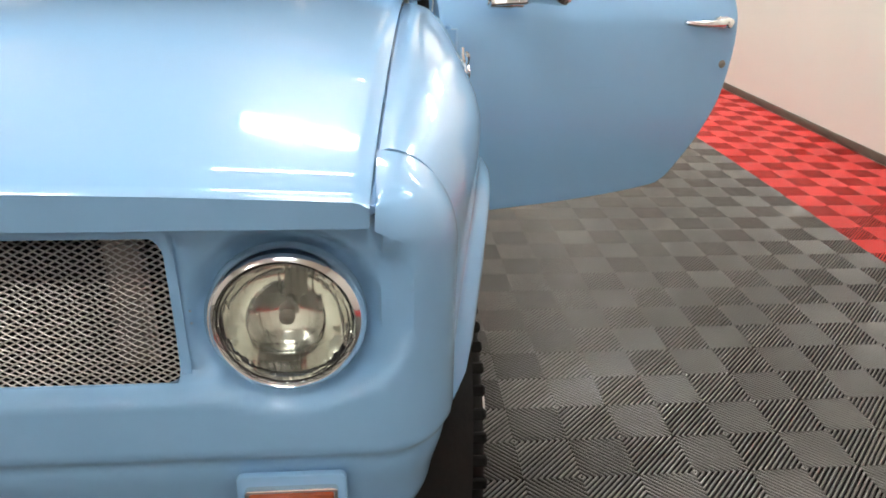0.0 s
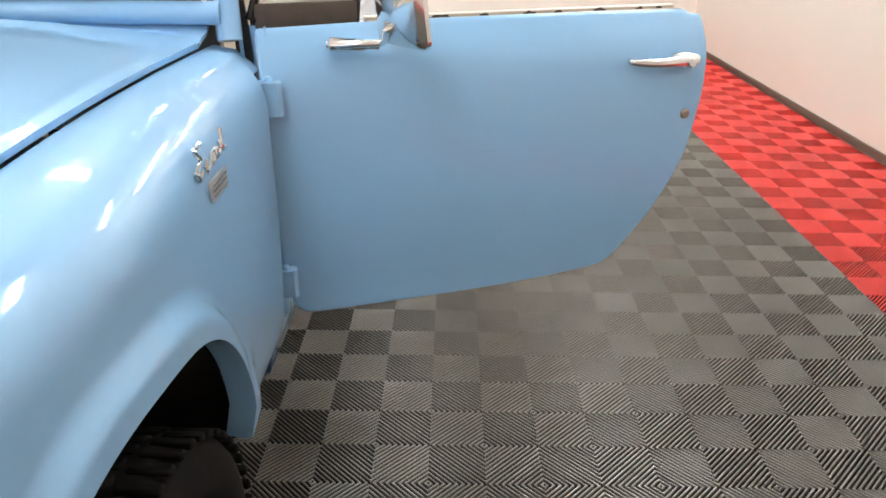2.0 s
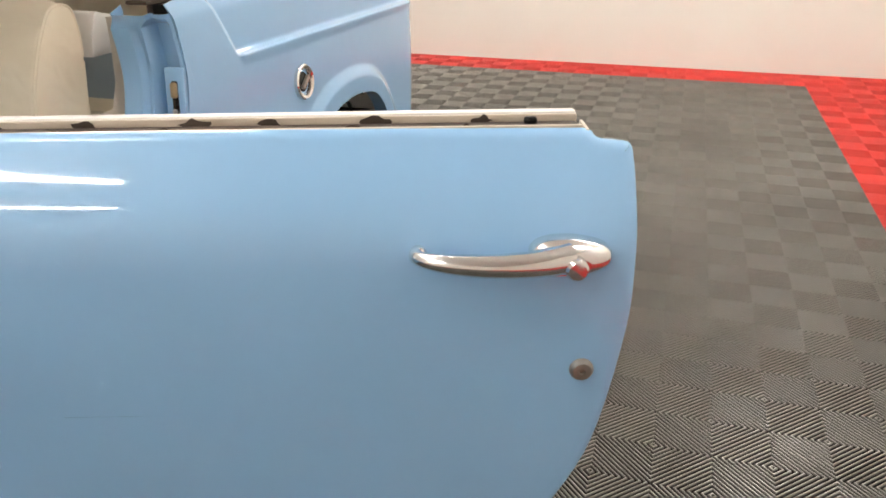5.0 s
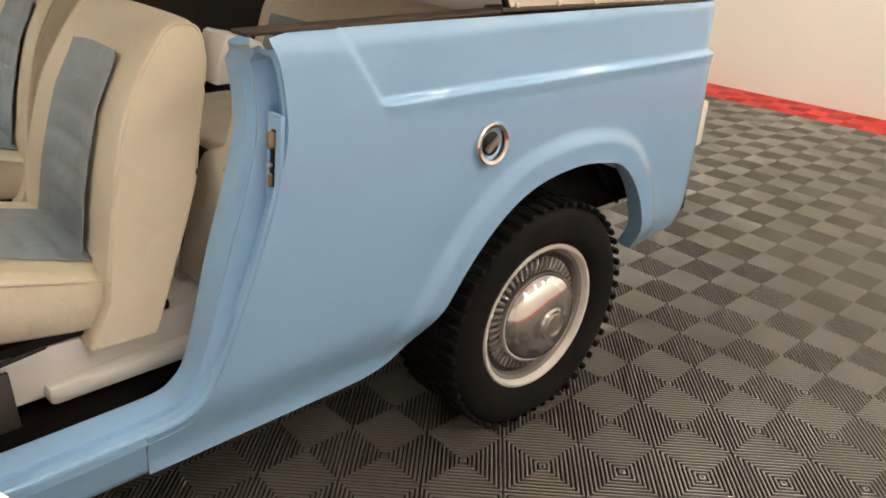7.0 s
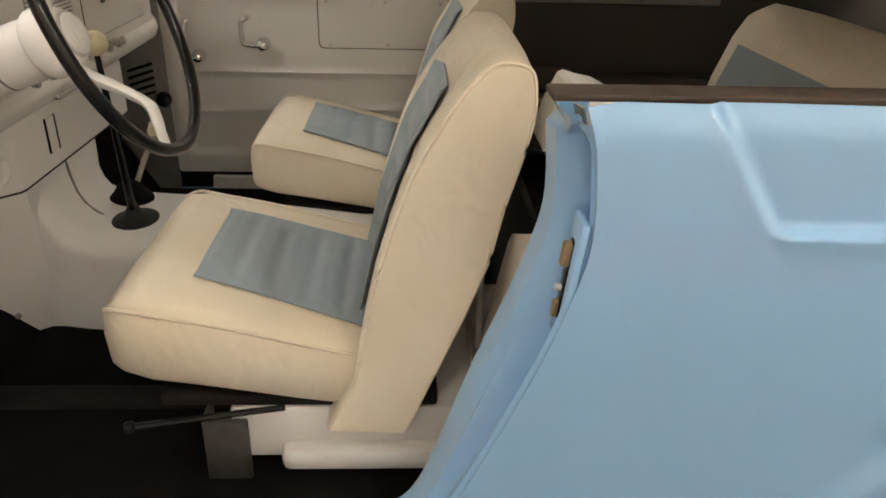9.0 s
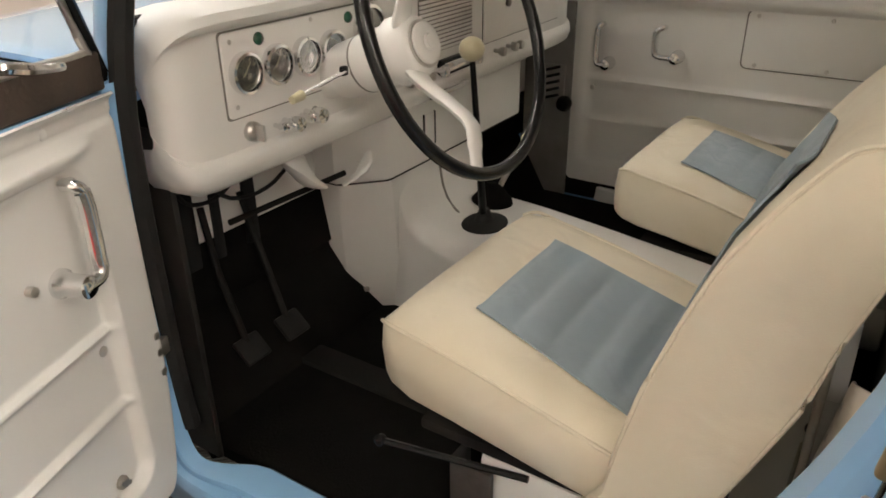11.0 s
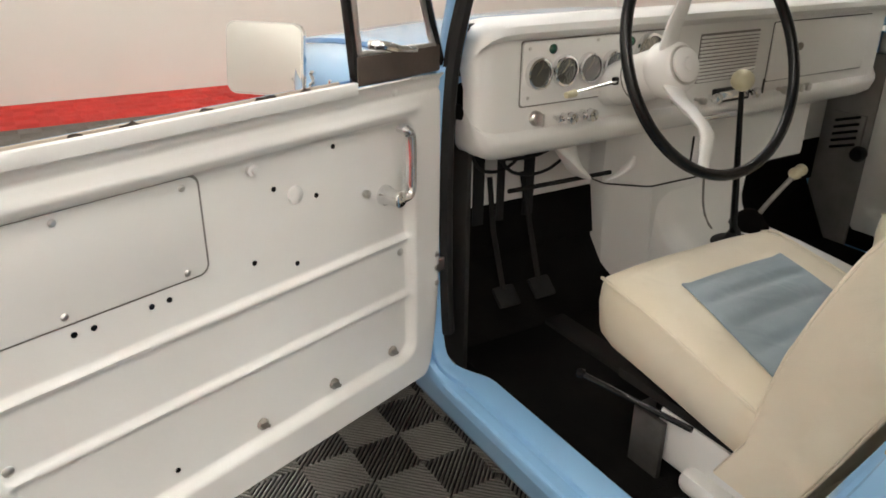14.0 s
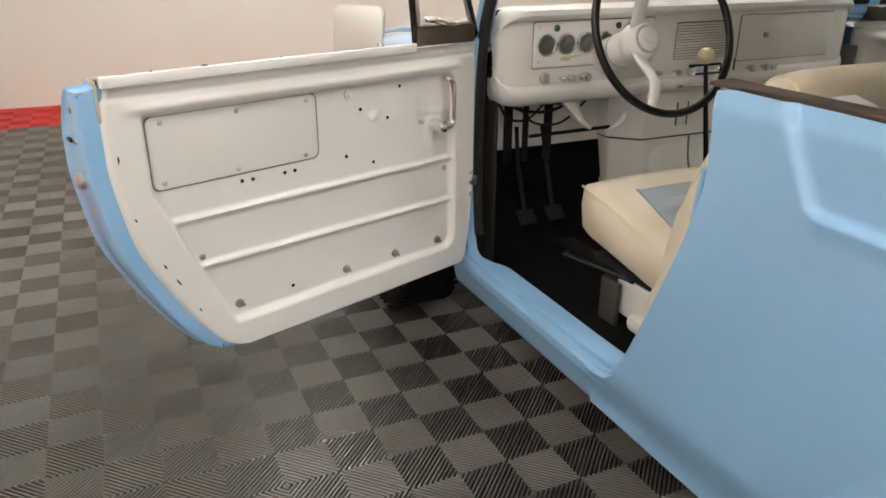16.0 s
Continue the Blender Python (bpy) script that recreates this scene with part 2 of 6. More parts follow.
def facing(at, way, up=(0, 0, 1)):
    """A pose at a place whose z axis points along way."""
    return Matrix.Translation(at) @ Vector(way).to_track_quat("Z", "Y").to_matrix().to_4x4()


def plate(outline, thick, m=None, bevel=0.0, seg=2):
    """An extruded outline of (x, y), from z 0 to thick."""
    bm = bmesh.new()
    low = [bm.verts.new((x, y, 0)) for x, y in outline]
    f = bm.faces.new(low)
    r = bmesh.ops.extrude_face_region(bm, geom=[f])
    top = [v for v in r["geom"] if isinstance(v, bmesh.types.BMVert)]
    bmesh.ops.translate(bm, vec=(0, 0, thick), verts=top)
    if bevel:
        e = [e for e in bm.edges if e.verts[0].co.z > thick * 0.99 and e.verts[1].co.z > thick * 0.99]
        bmesh.ops.bevel(bm, geom=e, offset=bevel, segments=seg, affect="EDGES", profile=0.5)
    return moved(bm, m) if m else bm


def rounded(x0, y0, x1, y1, r, n=5):
    """A rounded rectangle as an outline."""
    out = []
    for cx, cy, a in ((x1 - r, y1 - r, 0), (x0 + r, y1 - r, 90), (x0 + r, y0 + r, 180), (x1 - r, y0 + r, 270)):
        out += [(cx + r * math.cos(radians(a + 90 * k / n)), cy + r * math.sin(radians(a + 90 * k / n))) for k in range(n + 1)]
    return out


def lerp(a, b, t):
    return a + (b - a) * t


def ease(a, b, x):
    t = min(1, max(0, (x - a) / (b - a)))
    return t * t * (3 - 2 * t)


# ---- room ----
CELL = 0.1524
WALL_E, WALL_S, WALL_N, WALL_W, TOP = 3.786, 6.553, -5.79, -5.20, 3.6
structure = dict(kind="structure")


def wall(name, a, b, label):
    x0, y0 = min(a[0], b[0]), min(a[1], b[1])
    x1, y1 = max(a[0], b[0]), max(a[1], b[1])
    ob = part(name, box(((x0 + x1) / 2, (y0 + y1) / 2, TOP / 2), (x1 - x0, y1 - y0, TOP), 0), WALL)
    return tagged(ob, label, "wall", kind="structure")


wall("wall_east", (WALL_E, WALL_N), (WALL_E + 0.15, WALL_S), "plain cream painted showroom wall above red floor border")
wall("wall_south", (WALL_W - 0.15, WALL_S), (WALL_E + 0.15, WALL_S + 0.15), "plain cream painted wall behind the parked car")
wall("wall_north", (WALL_W - 0.15, WALL_N - 0.15), (WALL_E + 0.15, WALL_N), "plain cream painted wall facing the car's grille")
wall("wall_west", (WALL_W - 0.15, WALL_N), (WALL_W, WALL_S), "plain cream painted wall on the passenger side")
tagged(part("ceiling", box(((WALL_W + WALL_E) / 2, (WALL_N + WALL_S) / 2, TOP + 0.05), (WALL_E - WALL_W + 0.3, WALL_S - WALL_N + 0.3, 0.1), 0), CEILING), "matt off-white painted showroom ceiling", "ceiling", **structure)
tagged(part("baseboard", box((WALL_E - 0.006, (WALL_N + WALL_S) / 2, 0.035), (0.012, WALL_S - WALL_N, 0.055), 0.003), BASE), "thin dark olive baseboard along the cream wall", "baseboard", **structure)
tagged(part("ground", box((0, 0, -0.045), (16, 18, 0.03), 0), SLAB), "dark concrete slab under the plastic tiles", "floor", **structure)


def light_fixture(x, y):
    t = thing("ceiling_light", "white strip light with two bare fluorescent tubes", "ceiling light", "ceiling strip lights")
    L = 0.98
    part("housing", box((0, 0, -0.035), (L + 0.05, 0.16, 0.07), 0.01), CEILING, t)
    for s in (-0.045, 0.045):
        part("fluorescent_tube", tube([(-L / 2, s, -0.09), (L / 2, s, -0.09)], 0.016, 10), TUBE, t)
    t.matrix_basis = pose(x, y, TOP)
    return t


lamp = light_fixture(0.45, -4.4)
# the rows at x 3.0 and -2.2 are unseen, added to balance brightness
for x, y in [(0.45, -2.8), (0.45, -1.2), (0.45, 0.4), (0.45, 2.0), (0.45, 3.6), (0.45, 5.2), (3.0, 0.6), (3.0, 2.4), (3.0, 4.0), (3.0, 5.4), (-2.2, -3.6), (-2.2, -1.2), (-2.2, 1.2), (-2.2, 3.5)]:
    copy_thing(lamp, pose(x, y, TOP))

# ---- the car ----
car = thing("car", "light blue open-top off-road car with the driver's door open", "car")
Y_FRONT, Y_REAR = -1.25, 2.545
AXLE_F, AXLE_R = -0.735, 1.840
HUB_Z, WHEEL_SCALE = 0.316, 1.04


def hood_edge(y):
    """The place of the hood's side seam: x and z at y."""
    t = min(1.0, (y - Y_FRONT) / (-0.02 - Y_FRONT))
    return lerp(0.672, 0.752, t), 1.003 + 0.118 * (1 - (1 - t) ** 2.3)


def hood_rows():
    rows = []
    ys = [Y_FRONT - 0.004] + [Y_FRONT + 1.235 * (k / 34) ** 1.25 for k in range(35)]
    for i, y in enumerate(ys):
        xe, ze = hood_edge(max(y, Y_FRONT))
        row = []
        for k in range(-30, 31):
            u = math.sin(k / 30 * math.pi / 2)
            crown = 0.045 * (1 - abs(u) ** 2.2)
            nose = -0.010 * (1 - ease(Y_FRONT, Y_FRONT + 0.05, y))
            side = -0.006 * ease(0.97, 1.0, abs(u))
            row.append((u * (xe - 0.0025), y, ze + crown * (0.35 + 0.65 * ease(Y_FRONT, -0.6, y)) + nose + side))
        rows.append(row)
    lip = [(x, y + 0.002, 0.980) for x, y, z in rows[0]]
    under = [(x, y + 0.02, 0.974) for x, y, z in rows[0]]
    return [under, lip] + rows


part("hood", shell(hood_rows(), -0.012), PAINT, car, "light blue glossy hood panel", 30)

for s in (1, -1):
    part("hood_channel", tube([(s * (hood_edge(y)[0] - 0.002), y, hood_edge(y)[1] - 0.020) for y in [lerp(Y_FRONT + 0.012, -0.03, k / 20) for k in range(21)]], 0.007, 8), PAINT, car)
# the front: a wrapped panel with a dished centre; its corners round over into the fenders
SEAM_X, SIDE_W, NOSE = 0.676, 0.118, 0.14
Y_CORNER = Y_FRONT + NOSE
CORNER_TOP = hood_edge(Y_CORNER)[1] - 0.006
HEAD_X, HEAD_Z = 0.558, 0.829


def corner_top(a):
    """The height at the seam and the drop of the shoulder, for an angle round the corner from front (0) to side (90)."""
    t = a / 90
    return lerp(0.992, CORNER_TOP, t ** 0.7), lerp(0.030, 0.135, t ** 0.8)


PLAN = [(SEAM_X * k / 48, Y_FRONT, 0.0, -1.0, None) for k in range(49)]
for k in range(1, 19):
    a = 90 * k / 18
    s, c = math.sin(radians(a)), math.cos(radians(a))
    PLAN.append((SEAM_X + SIDE_W * s, Y_CORNER - NOSE * c, s, -c, a))
PLAN = [(-x, y, -nx, ny, a) for x, y, nx, ny, a in reversed(PLAN[1:])] + PLAN


def dish(x, z):
    """How far the front panel lies back from its rim."""
    ax = abs(x)
    qx, qz = max(ax - 0.618, 0), max(z - 0.885, 0.83 - z, 0)
    rim = math.hypot(qx, qz) - 0.098
    d = 0.038 * (1 - ease(-0.018, 0.014, rim)) if z < 0.885 else 0.038 * (1 - ease(-0.018, 0.014, math.hypot(qx, qz * 0.6) - 0.098))
    r = math.hypot(ax - HEAD_X, z - HEAD_Z)
    d += 0.026 * (1 - ease(0.108, 0.134, r))
    return d


def front_rows():
    rows = []
    n = 48
    for i in range(n + 1):
        row = []
        for x, y, nx, ny, a in PLAN:
            top = 0.972
            if a is not None:
                h, drop = corner_top(a)
                top = h - drop
            z = lerp(0.455, top, i / n)
            tuck = 0.06 * (1 - ease(0.40, 0.53, z)) ** 1.6
            d = dish(x, z) * (1 - ease(0.70, 0.78, abs(x))) * (1 - ease(0.67, 0.69, abs(x)) * ease(0.90, 0.955, z))
            d += 0.012 * ease(0.624, 0.608, z) + 0.02 * ease(0.60, 0.50, z)
            corner = ease(0.45, 0.86, abs(x))
            row.append((x * (1 - tuck * corner) - nx * d, y - ny * d + 0.3 * tuck * corner, z))
        rows.append(row)
    return rows


def shoulder(s):
    """The rounded top of a front corner, from the hood's seam out to the wrapped panel."""
    rows = []
    for k in range(19):
        a = 90 * k / 18
        h, drop = corner_top(a)
        sn, c = math.sin(radians(a)), math.cos(radians(a))
        row = [(s * (SEAM_X + 0.001), Y_CORNER - (NOSE - 0.012) * c * (1 - k / 18) - 0.001, h - 0.03)]
        for q in range(15):
            b = radians(90 * q / 14)
            f = math.sin(b) ** 0.9
            base_y = Y_CORNER - (NOSE - 0.012) * (1 - k / 18)
            edge = Vector((SEAM_X + SIDE_W * sn, Y_CORNER - NOSE * c, 0))
            at = Vector((SEAM_X + 0.002, base_y, 0)).lerp(edge, f)
            row.append((s * at.x, at.y, h - drop * (1 - math.cos(b))))
        rows.append(row)
    return rows


def in_grille(p):
    return abs(p.x) < 0.402 and 0.732 < p.z < 0.938


def front_panel():
    bm = grid(front_rows())
    hole = [f for f in bm.faces if in_grille(f.calc_center_median()) or math.hypot(abs(f.calc_center_median().x) - HEAD_X, f.calc_center_median().z - HEAD_Z) < 0.088]
    bmesh.ops.delete(bm, geom=hole, context="FACES")
    return bm


part("front_panel", merge(front_panel(), grid(shoulder(1)), grid(shoulder(-1))), PAINT, car, "light blue dished front panel", 45, weld=0.0008)

# grille: diamond wire mesh behind a cut-out with rounded corners
GRILLE_Y = Y_FRONT + 0.033
def grille_outline(g):
    """Half-round corners; the ends lean outwards to the bottom."""
    pts = rounded(-0.408, 0.722, 0.408, 0.947, 0.030)
    return [(x * (1 + (0.947 - z) * 0.05) + math.copysign(g, x), z + math.copysign(g, z - 0.835)) for x, z in pts]


ring_in = [Vector((x, GRILLE_Y - 0.0012, z)) for x, z in grille_outline(0.0)]
ring_out = [Vector((x, GRILLE_Y - 0.0012, z)) for x, z in grille_outline(0.013)]
ring_back = [Vector((x, GRILLE_Y + 0.012, z)) for x, z in grille_outline(-0.001)]
grille = part("grille", grid([ring_out, ring_in, ring_back], closed=True), PAINT, car, "silver woven wire grille in a rounded blue opening", 40)


def wire_mesh():
    bms = []
    x0, x1, z0, z1 = -0.43, 0.43, 0.715, 0.953
    pitch, slope = 0.0158, 0.60
    n = int((x1 - x0 + (z1 - z0) / slope) / pitch) + 1
    verts, faces = [], []
    for sgn in (1, -1):
        for i in range(n):
            xa = x0 - (z1 - z0) / slope + i * pitch
            a, b = Vector((xa, 0, z0)), Vector((xa + (z1 - z0) / slope, 0, z1))
            if a.x < x0:
                a = Vector((x0, 0, z0 + (x0 - xa) * slope))
            if b.x > x1:
                b = Vector((x1, 0, z0 + (x1 - xa) * slope))
            if b.x - a.x < 0.004:
                continue
            if sgn < 0:
                a.x, b.x = -a.x, -b.x
            steps = max(2, int((b - a).length / 0.0184))
            d = (b - a).normalized()
            s = d.cross(Vector((0, 1, 0))) * 0.0013
            for k in range(steps + 1):
                p = a.lerp(b, k / steps) + Vector((0, GRILLE_Y + 0.012 + 0.0016 * sgn * (1 if k % 2 else -1), 0))
                base = len(verts)
                verts += [p + s, p + Vector((0, -0.0014, 0)), p - s, p + Vector((0, 0.0014, 0))]
                if k:
                    for q in range(4):
                        faces.append((base - 4 + q, base - 4 + (q + 1) % 4, base + (q + 1) % 4, base + q))
    return mesh_from(verts, faces)


part("wire_mesh", wire_mesh(), DULL, grille, "silver diamond wire mesh", weld=0)
part("radiator", box((0, -1.05, 0.80), (0.9, 0.05, 0.4), 0.01), UNDER, car, "dark radiator behind the grille")
part("radiator_support", box((0.33, -1.13, 0.83), (0.05, 0.03, 0.24), 0.004), STEEL, car)
part("engine_bay_liner", box((0, -0.55, 0.5), (0.9, 0.8, 0.06), 0.01), UNDER, car)


def headlight(x):
    at = facing((x, Y_FRONT + 0.036, HEAD_Z), (0, -1, 0.02))
    ring = part("headlight", lathe([(0.084, -0.01), (0.102, -0.012), (0.106, 0.0), (0.105, 0.018), (0.098, 0.030), (0.092, 0.034), (0.088, 0.030), (0.086, 0.016), (0.084, -0.01)], 48, at, False), CHROME, car, "round sealed-beam headlight with a chrome ring")
    part("seal", lathe([(0.080, 0.012), (0.088, 0.014), (0.0885, 0.028), (0.0865, 0.028)], 40, at, False), RUBBER, ring, "black rubber seal")
    part("lens", lathe([(0.0865, 0.020), (0.084, 0.030), (0.072, 0.038), (0.05, 0.045), (0.025, 0.0485), (0.0, 0.049), (0.0, 0.046), (0.05, 0.042), (0.08, 0.026)], 40, at), LENS, ring, "clear domed glass lens").visible_shadow = False
    part("reflector", lathe([(0.086, 0.018), (0.075, -0.008), (0.055, -0.032), (0.03, -0.046), (0.001, -0.05)], 32, at, False), REFLECTOR, ring, "silvered bowl reflector")
    part("bulb_shield", lathe([(0.001, 0.004), (0.012, 0.002), (0.013, -0.02), (0.006, -0.045)], 14, at), STEEL, ring)


headlight(HEAD_X)
headlight(-HEAD_X)


def turn_signal(x):
    at = facing((x, Y_FRONT + 0.004, 0.538), (0, -1, 0))
    f = part("turn_signal", plate(rounded(-0.078, -0.045, 0.078, 0.055, 0.012), 0.010, at, 0.004), PAINT, car, "raised light blue turn signal base")
    part("bezel", plate(rounded(-0.066, -0.04, 0.066, 0.038, 0.008), 0.020, at, 0.004), CHROME, f, "chrome lamp bezel")
    part("lens", plate(rounded(-0.060, -0.036, 0.060, 0.033, 0.006), 0.026, at, 0.005), AMBER, f, "orange plastic lens")


turn_signal(0.552)
turn_signal(-0.552)


# front fenders
def arch_z(y, axle, radius, top):
    """Height of a wheel opening at y, or None outside it."""
    d = (y - axle) / radius
    if abs(d) >= 1:
        return None
    return 0.40 + (top - 0.40) * (1 - abs(d) ** 2.4) ** 0.5


def side_x(z):
    """The body side's x at a height, with a gentle belly."""
    return 0.862 + 0.016 * (1 - ((z - 0.82) / 0.42) ** 2) - 0.03 * ease(0.52, 0.38, z)


def fender_rows():
    rows = []
    n = 64
    y0, y1 = Y_CORNER + 0.002, -0.03
    for i in range(n + 1):
        y = lerp(y0, y1, i / n)
        xe, ze = hood_edge(y)
        a = arch_z(y, AXLE_F - 0.005, 0.372, 0.825)
        low = 0.445
        if a is not None and a > low:
            low = a
        row = []
        narrow = 0.088 * max(0, 1 - (y - y0) / 0.46) ** 1.7
        xo = side_x(0.85) - narrow
        rx, rz = xo - xe, lerp(0.135, 0.12, ease(y0, y0 + 0.4, y))
        top = ze - 0.004
        row.append((xe + 0.001, y, top - 0.03))
        row.append((xe + 0.002, y, top - 0.005))
        for k in range(15):
            b = radians(6 + 84 * k / 14)
            row.append((xe + 0.004 + rx * math.sin(b) ** 0.9 - 0.004, y, top - rz * (1 - math.cos(b))))
        zt = top - rz
        for k in range(1, 19):
            t = k / 18
            z = lerp(zt, low, t)
            flare = 0
            if a is not None:
                flare = 0.023 * ease(0.082, 0.034, z - a)
            elif abs(y - AXLE_F + 0.005) < 0.45:
                flare = 0.023 * ease(0.066, 0.025, abs(y - AXLE_F + 0.005) - 0.372) * ease(0.66, 0.5, z)
            x = side_x(z) - narrow + flare
            x = lerp(xo, x, ease(0, 0.25, t))
            if y < AXLE_F:
                x *= 1 - 0.06 * (1 - ease(0.40, 0.53, z)) ** 1.6 * ease(AXLE_F, -1.0, y)
            row.append((x, y, z))
        lx = row[-1][0]
        row.append((lx - 0.012, y, low - 0.002))
        row.append((lx - 0.05, y, low + 0.004))
        rows.append(row)
    return rows


FENDER = fender_rows()
part("front_fender", shell(FENDER, 0.003), PAINT, car, "rounded light blue front fender", 45)
part("front_fender", shell([[(-x, y, z) for x, y, z in r] for r in FENDER], -0.003), PAINT, car, "rounded light blue front fender", 45)

# wheels
def wheel(x, y, sgn):
    w = part("wheel", lathe([(0.12, -0.05), (0.180, -0.054), (0.194, -0.084), (0.196, -0.086), (0.198, -0.098), (0.203, -0.105), (0.210, -0.106), (0.215, -0.100), (0.216, -0.090), (0.208, -0.075), (0.2, -0.06), (0.2, 0.08), (0.21, 0.09)], 56), RIM, car, "steel wheel with a whitish trim ring and hub cap")
    prof = [(0.206, -0.092), (0.225, -0.112), (0.25, -0.121), (0.29, -0.121), (0.312, -0.113), (0.324, -0.098), (0.329, -0.07), (0.330, 0.0), (0.329, 0.07), (0.324, 0.098), (0.312, 0.113), (0.28, 0.12), (0.24, 0.115), (0.205, 0.095)]
    def loaded(bm):
        """The weight of the car flattens the tyre where it stands."""
        low = (HUB_Z - 0.0015) / WHEEL_SCALE
        for v in bm.verts:
            if -v.co.x * sgn > low:
                v.co.z *= 1.0 + 0.6 * (-v.co.x * sgn - low)
                v.co.x = -low * sgn
        return bm
    t = part("tyre", loaded(lathe(prof, 96, None, False)), TYRE, w, "black mud-terrain tyre")
    lugs = []
    for k in range(52):
        m0 = k * 360 / 52
        for s in (-1, 1):
            m = pose(0, 0, 0, 0, 0, m0 + (3.46 if s > 0 else 0))
            lugs.append(moved(box((0.328, 0, s * 0.088), (0.014, 0.020, 0.066), 0.004, 1), m))
            lugs.append(moved(box((0.330, 0.010, s * 0.028), (0.010, 0.024, 0.038), 0.003, 1), m))
    part("tread", loaded(merge(*lugs)), TYRE, t, weld=0)
    part("rim_well", lathe([(0.128, -0.062), (0.181, -0.064), (0.183, -0.054), (0.128, -0.052)], 40), IRON, w, "rusty brown wheel disc behind the cap")
    part("ring_step", lathe([(0.181, -0.060), (0.185, -0.083), (0.194, -0.089), (0.1965, -0.086)], 56, None, False), KICK, w, "tan inner step of the trim ring")
    cap = part("hub_cap", lathe([(0.140, -0.060), (0.136, -0.092), (0.131, -0.106), (0.119, -0.122), (0.105, -0.135), (0.072, -0.147), (0.047, -0.149), (0.043, -0.156), (0.0, -0.159)], 48), CHROME, w, "scuffed chrome hub cap")
    part("emblem_disc", lathe([(0.034, -0.156), (0.033, -0.1615), (0.028, -0.162), (0.027, -0.1595), (0.0, -0.161)], 28), DULL, cap)
    if sgn > 0:
        slots = [moved(box((0.152, 0, -0.070), (0.028, 0.010, 0.014), 0.002, 1), pose(0, 0, 0, 0, 0, k * 7.5)) for k in range(48)]
        part("slotted_ring", merge(*slots), KICK, cap, "dark slotted ring behind the hub cap", weld=0)
    w.matrix_basis = pose(x, y, HUB_Z, 0, -90 * sgn, 0) @ Matrix.Diagonal((WHEEL_SCALE, WHEEL_SCALE, 1, 1))
    return w


for x, y, s in ((0.745, AXLE_R, 1), (0.745, AXLE_F, 1), (-0.745, AXLE_R, -1), (-0.745, AXLE_F, -1)):
    wheel(x, y, s)
part("axle", tube([(-0.7, AXLE_R, HUB_Z), (0.7, AXLE_R, HUB_Z)], 0.045, 12), UNDER, car)
part("axle", tube([(-0.7, AXLE_F, HUB_Z), (0.7, AXLE_F, HUB_Z)], 0.045, 12), UNDER, car)
for s in (-1, 1):
    part("frame_rail", box((0.42 * s, 0.6, 0.40), (0.07, 3.5, 0.1), 0.008), UNDER, car)
    part("wheel_well", shell([[(0.85 * s - 0.02 * s, AXLE_F + 0.40 * math.cos(a), 0.42 + 0.42 * math.sin(a)), (0.45 * s, AXLE_F + 0.40 * math.cos(a), 0.42 + 0.42 * math.sin(a))] for a in [radians(k * 9) for k in range(21)]], 0.004), UNDER, car)
    part("wheel_well", shell([[(0.85 * s - 0.02 * s, AXLE_R + 0.44 * math.cos(a), 0.42 + 0.38 * math.sin(a)), (0.45 * s, AXLE_R + 0.44 * math.cos(a), 0.42 + 0.38 * math.sin(a))] for a in [radians(k * 9) for k in range(6, 21)]], 0.004), UNDER, car)


# rear quarter panels
QUARTER_TOP = [(0.735, 0.462), (0.79, 0.466), (0.83, 0.485), (0.872, 0.535), (0.932, 0.66), (0.995, 0.81), (1.03, 0.91), (1.052, 1.0), (1.048, 1.10), (1.034, 1.158)]
QUARTER_LOW = [(0.735, 0.357), (0.80, 0.357), (0.90, 0.357), (1.00, 0.357), (1.08, 0.357), (1.15, 0.357), (1.20, 0.358), (1.25, 0.361), (1.30, 0.372), (1.335, 0.388)]


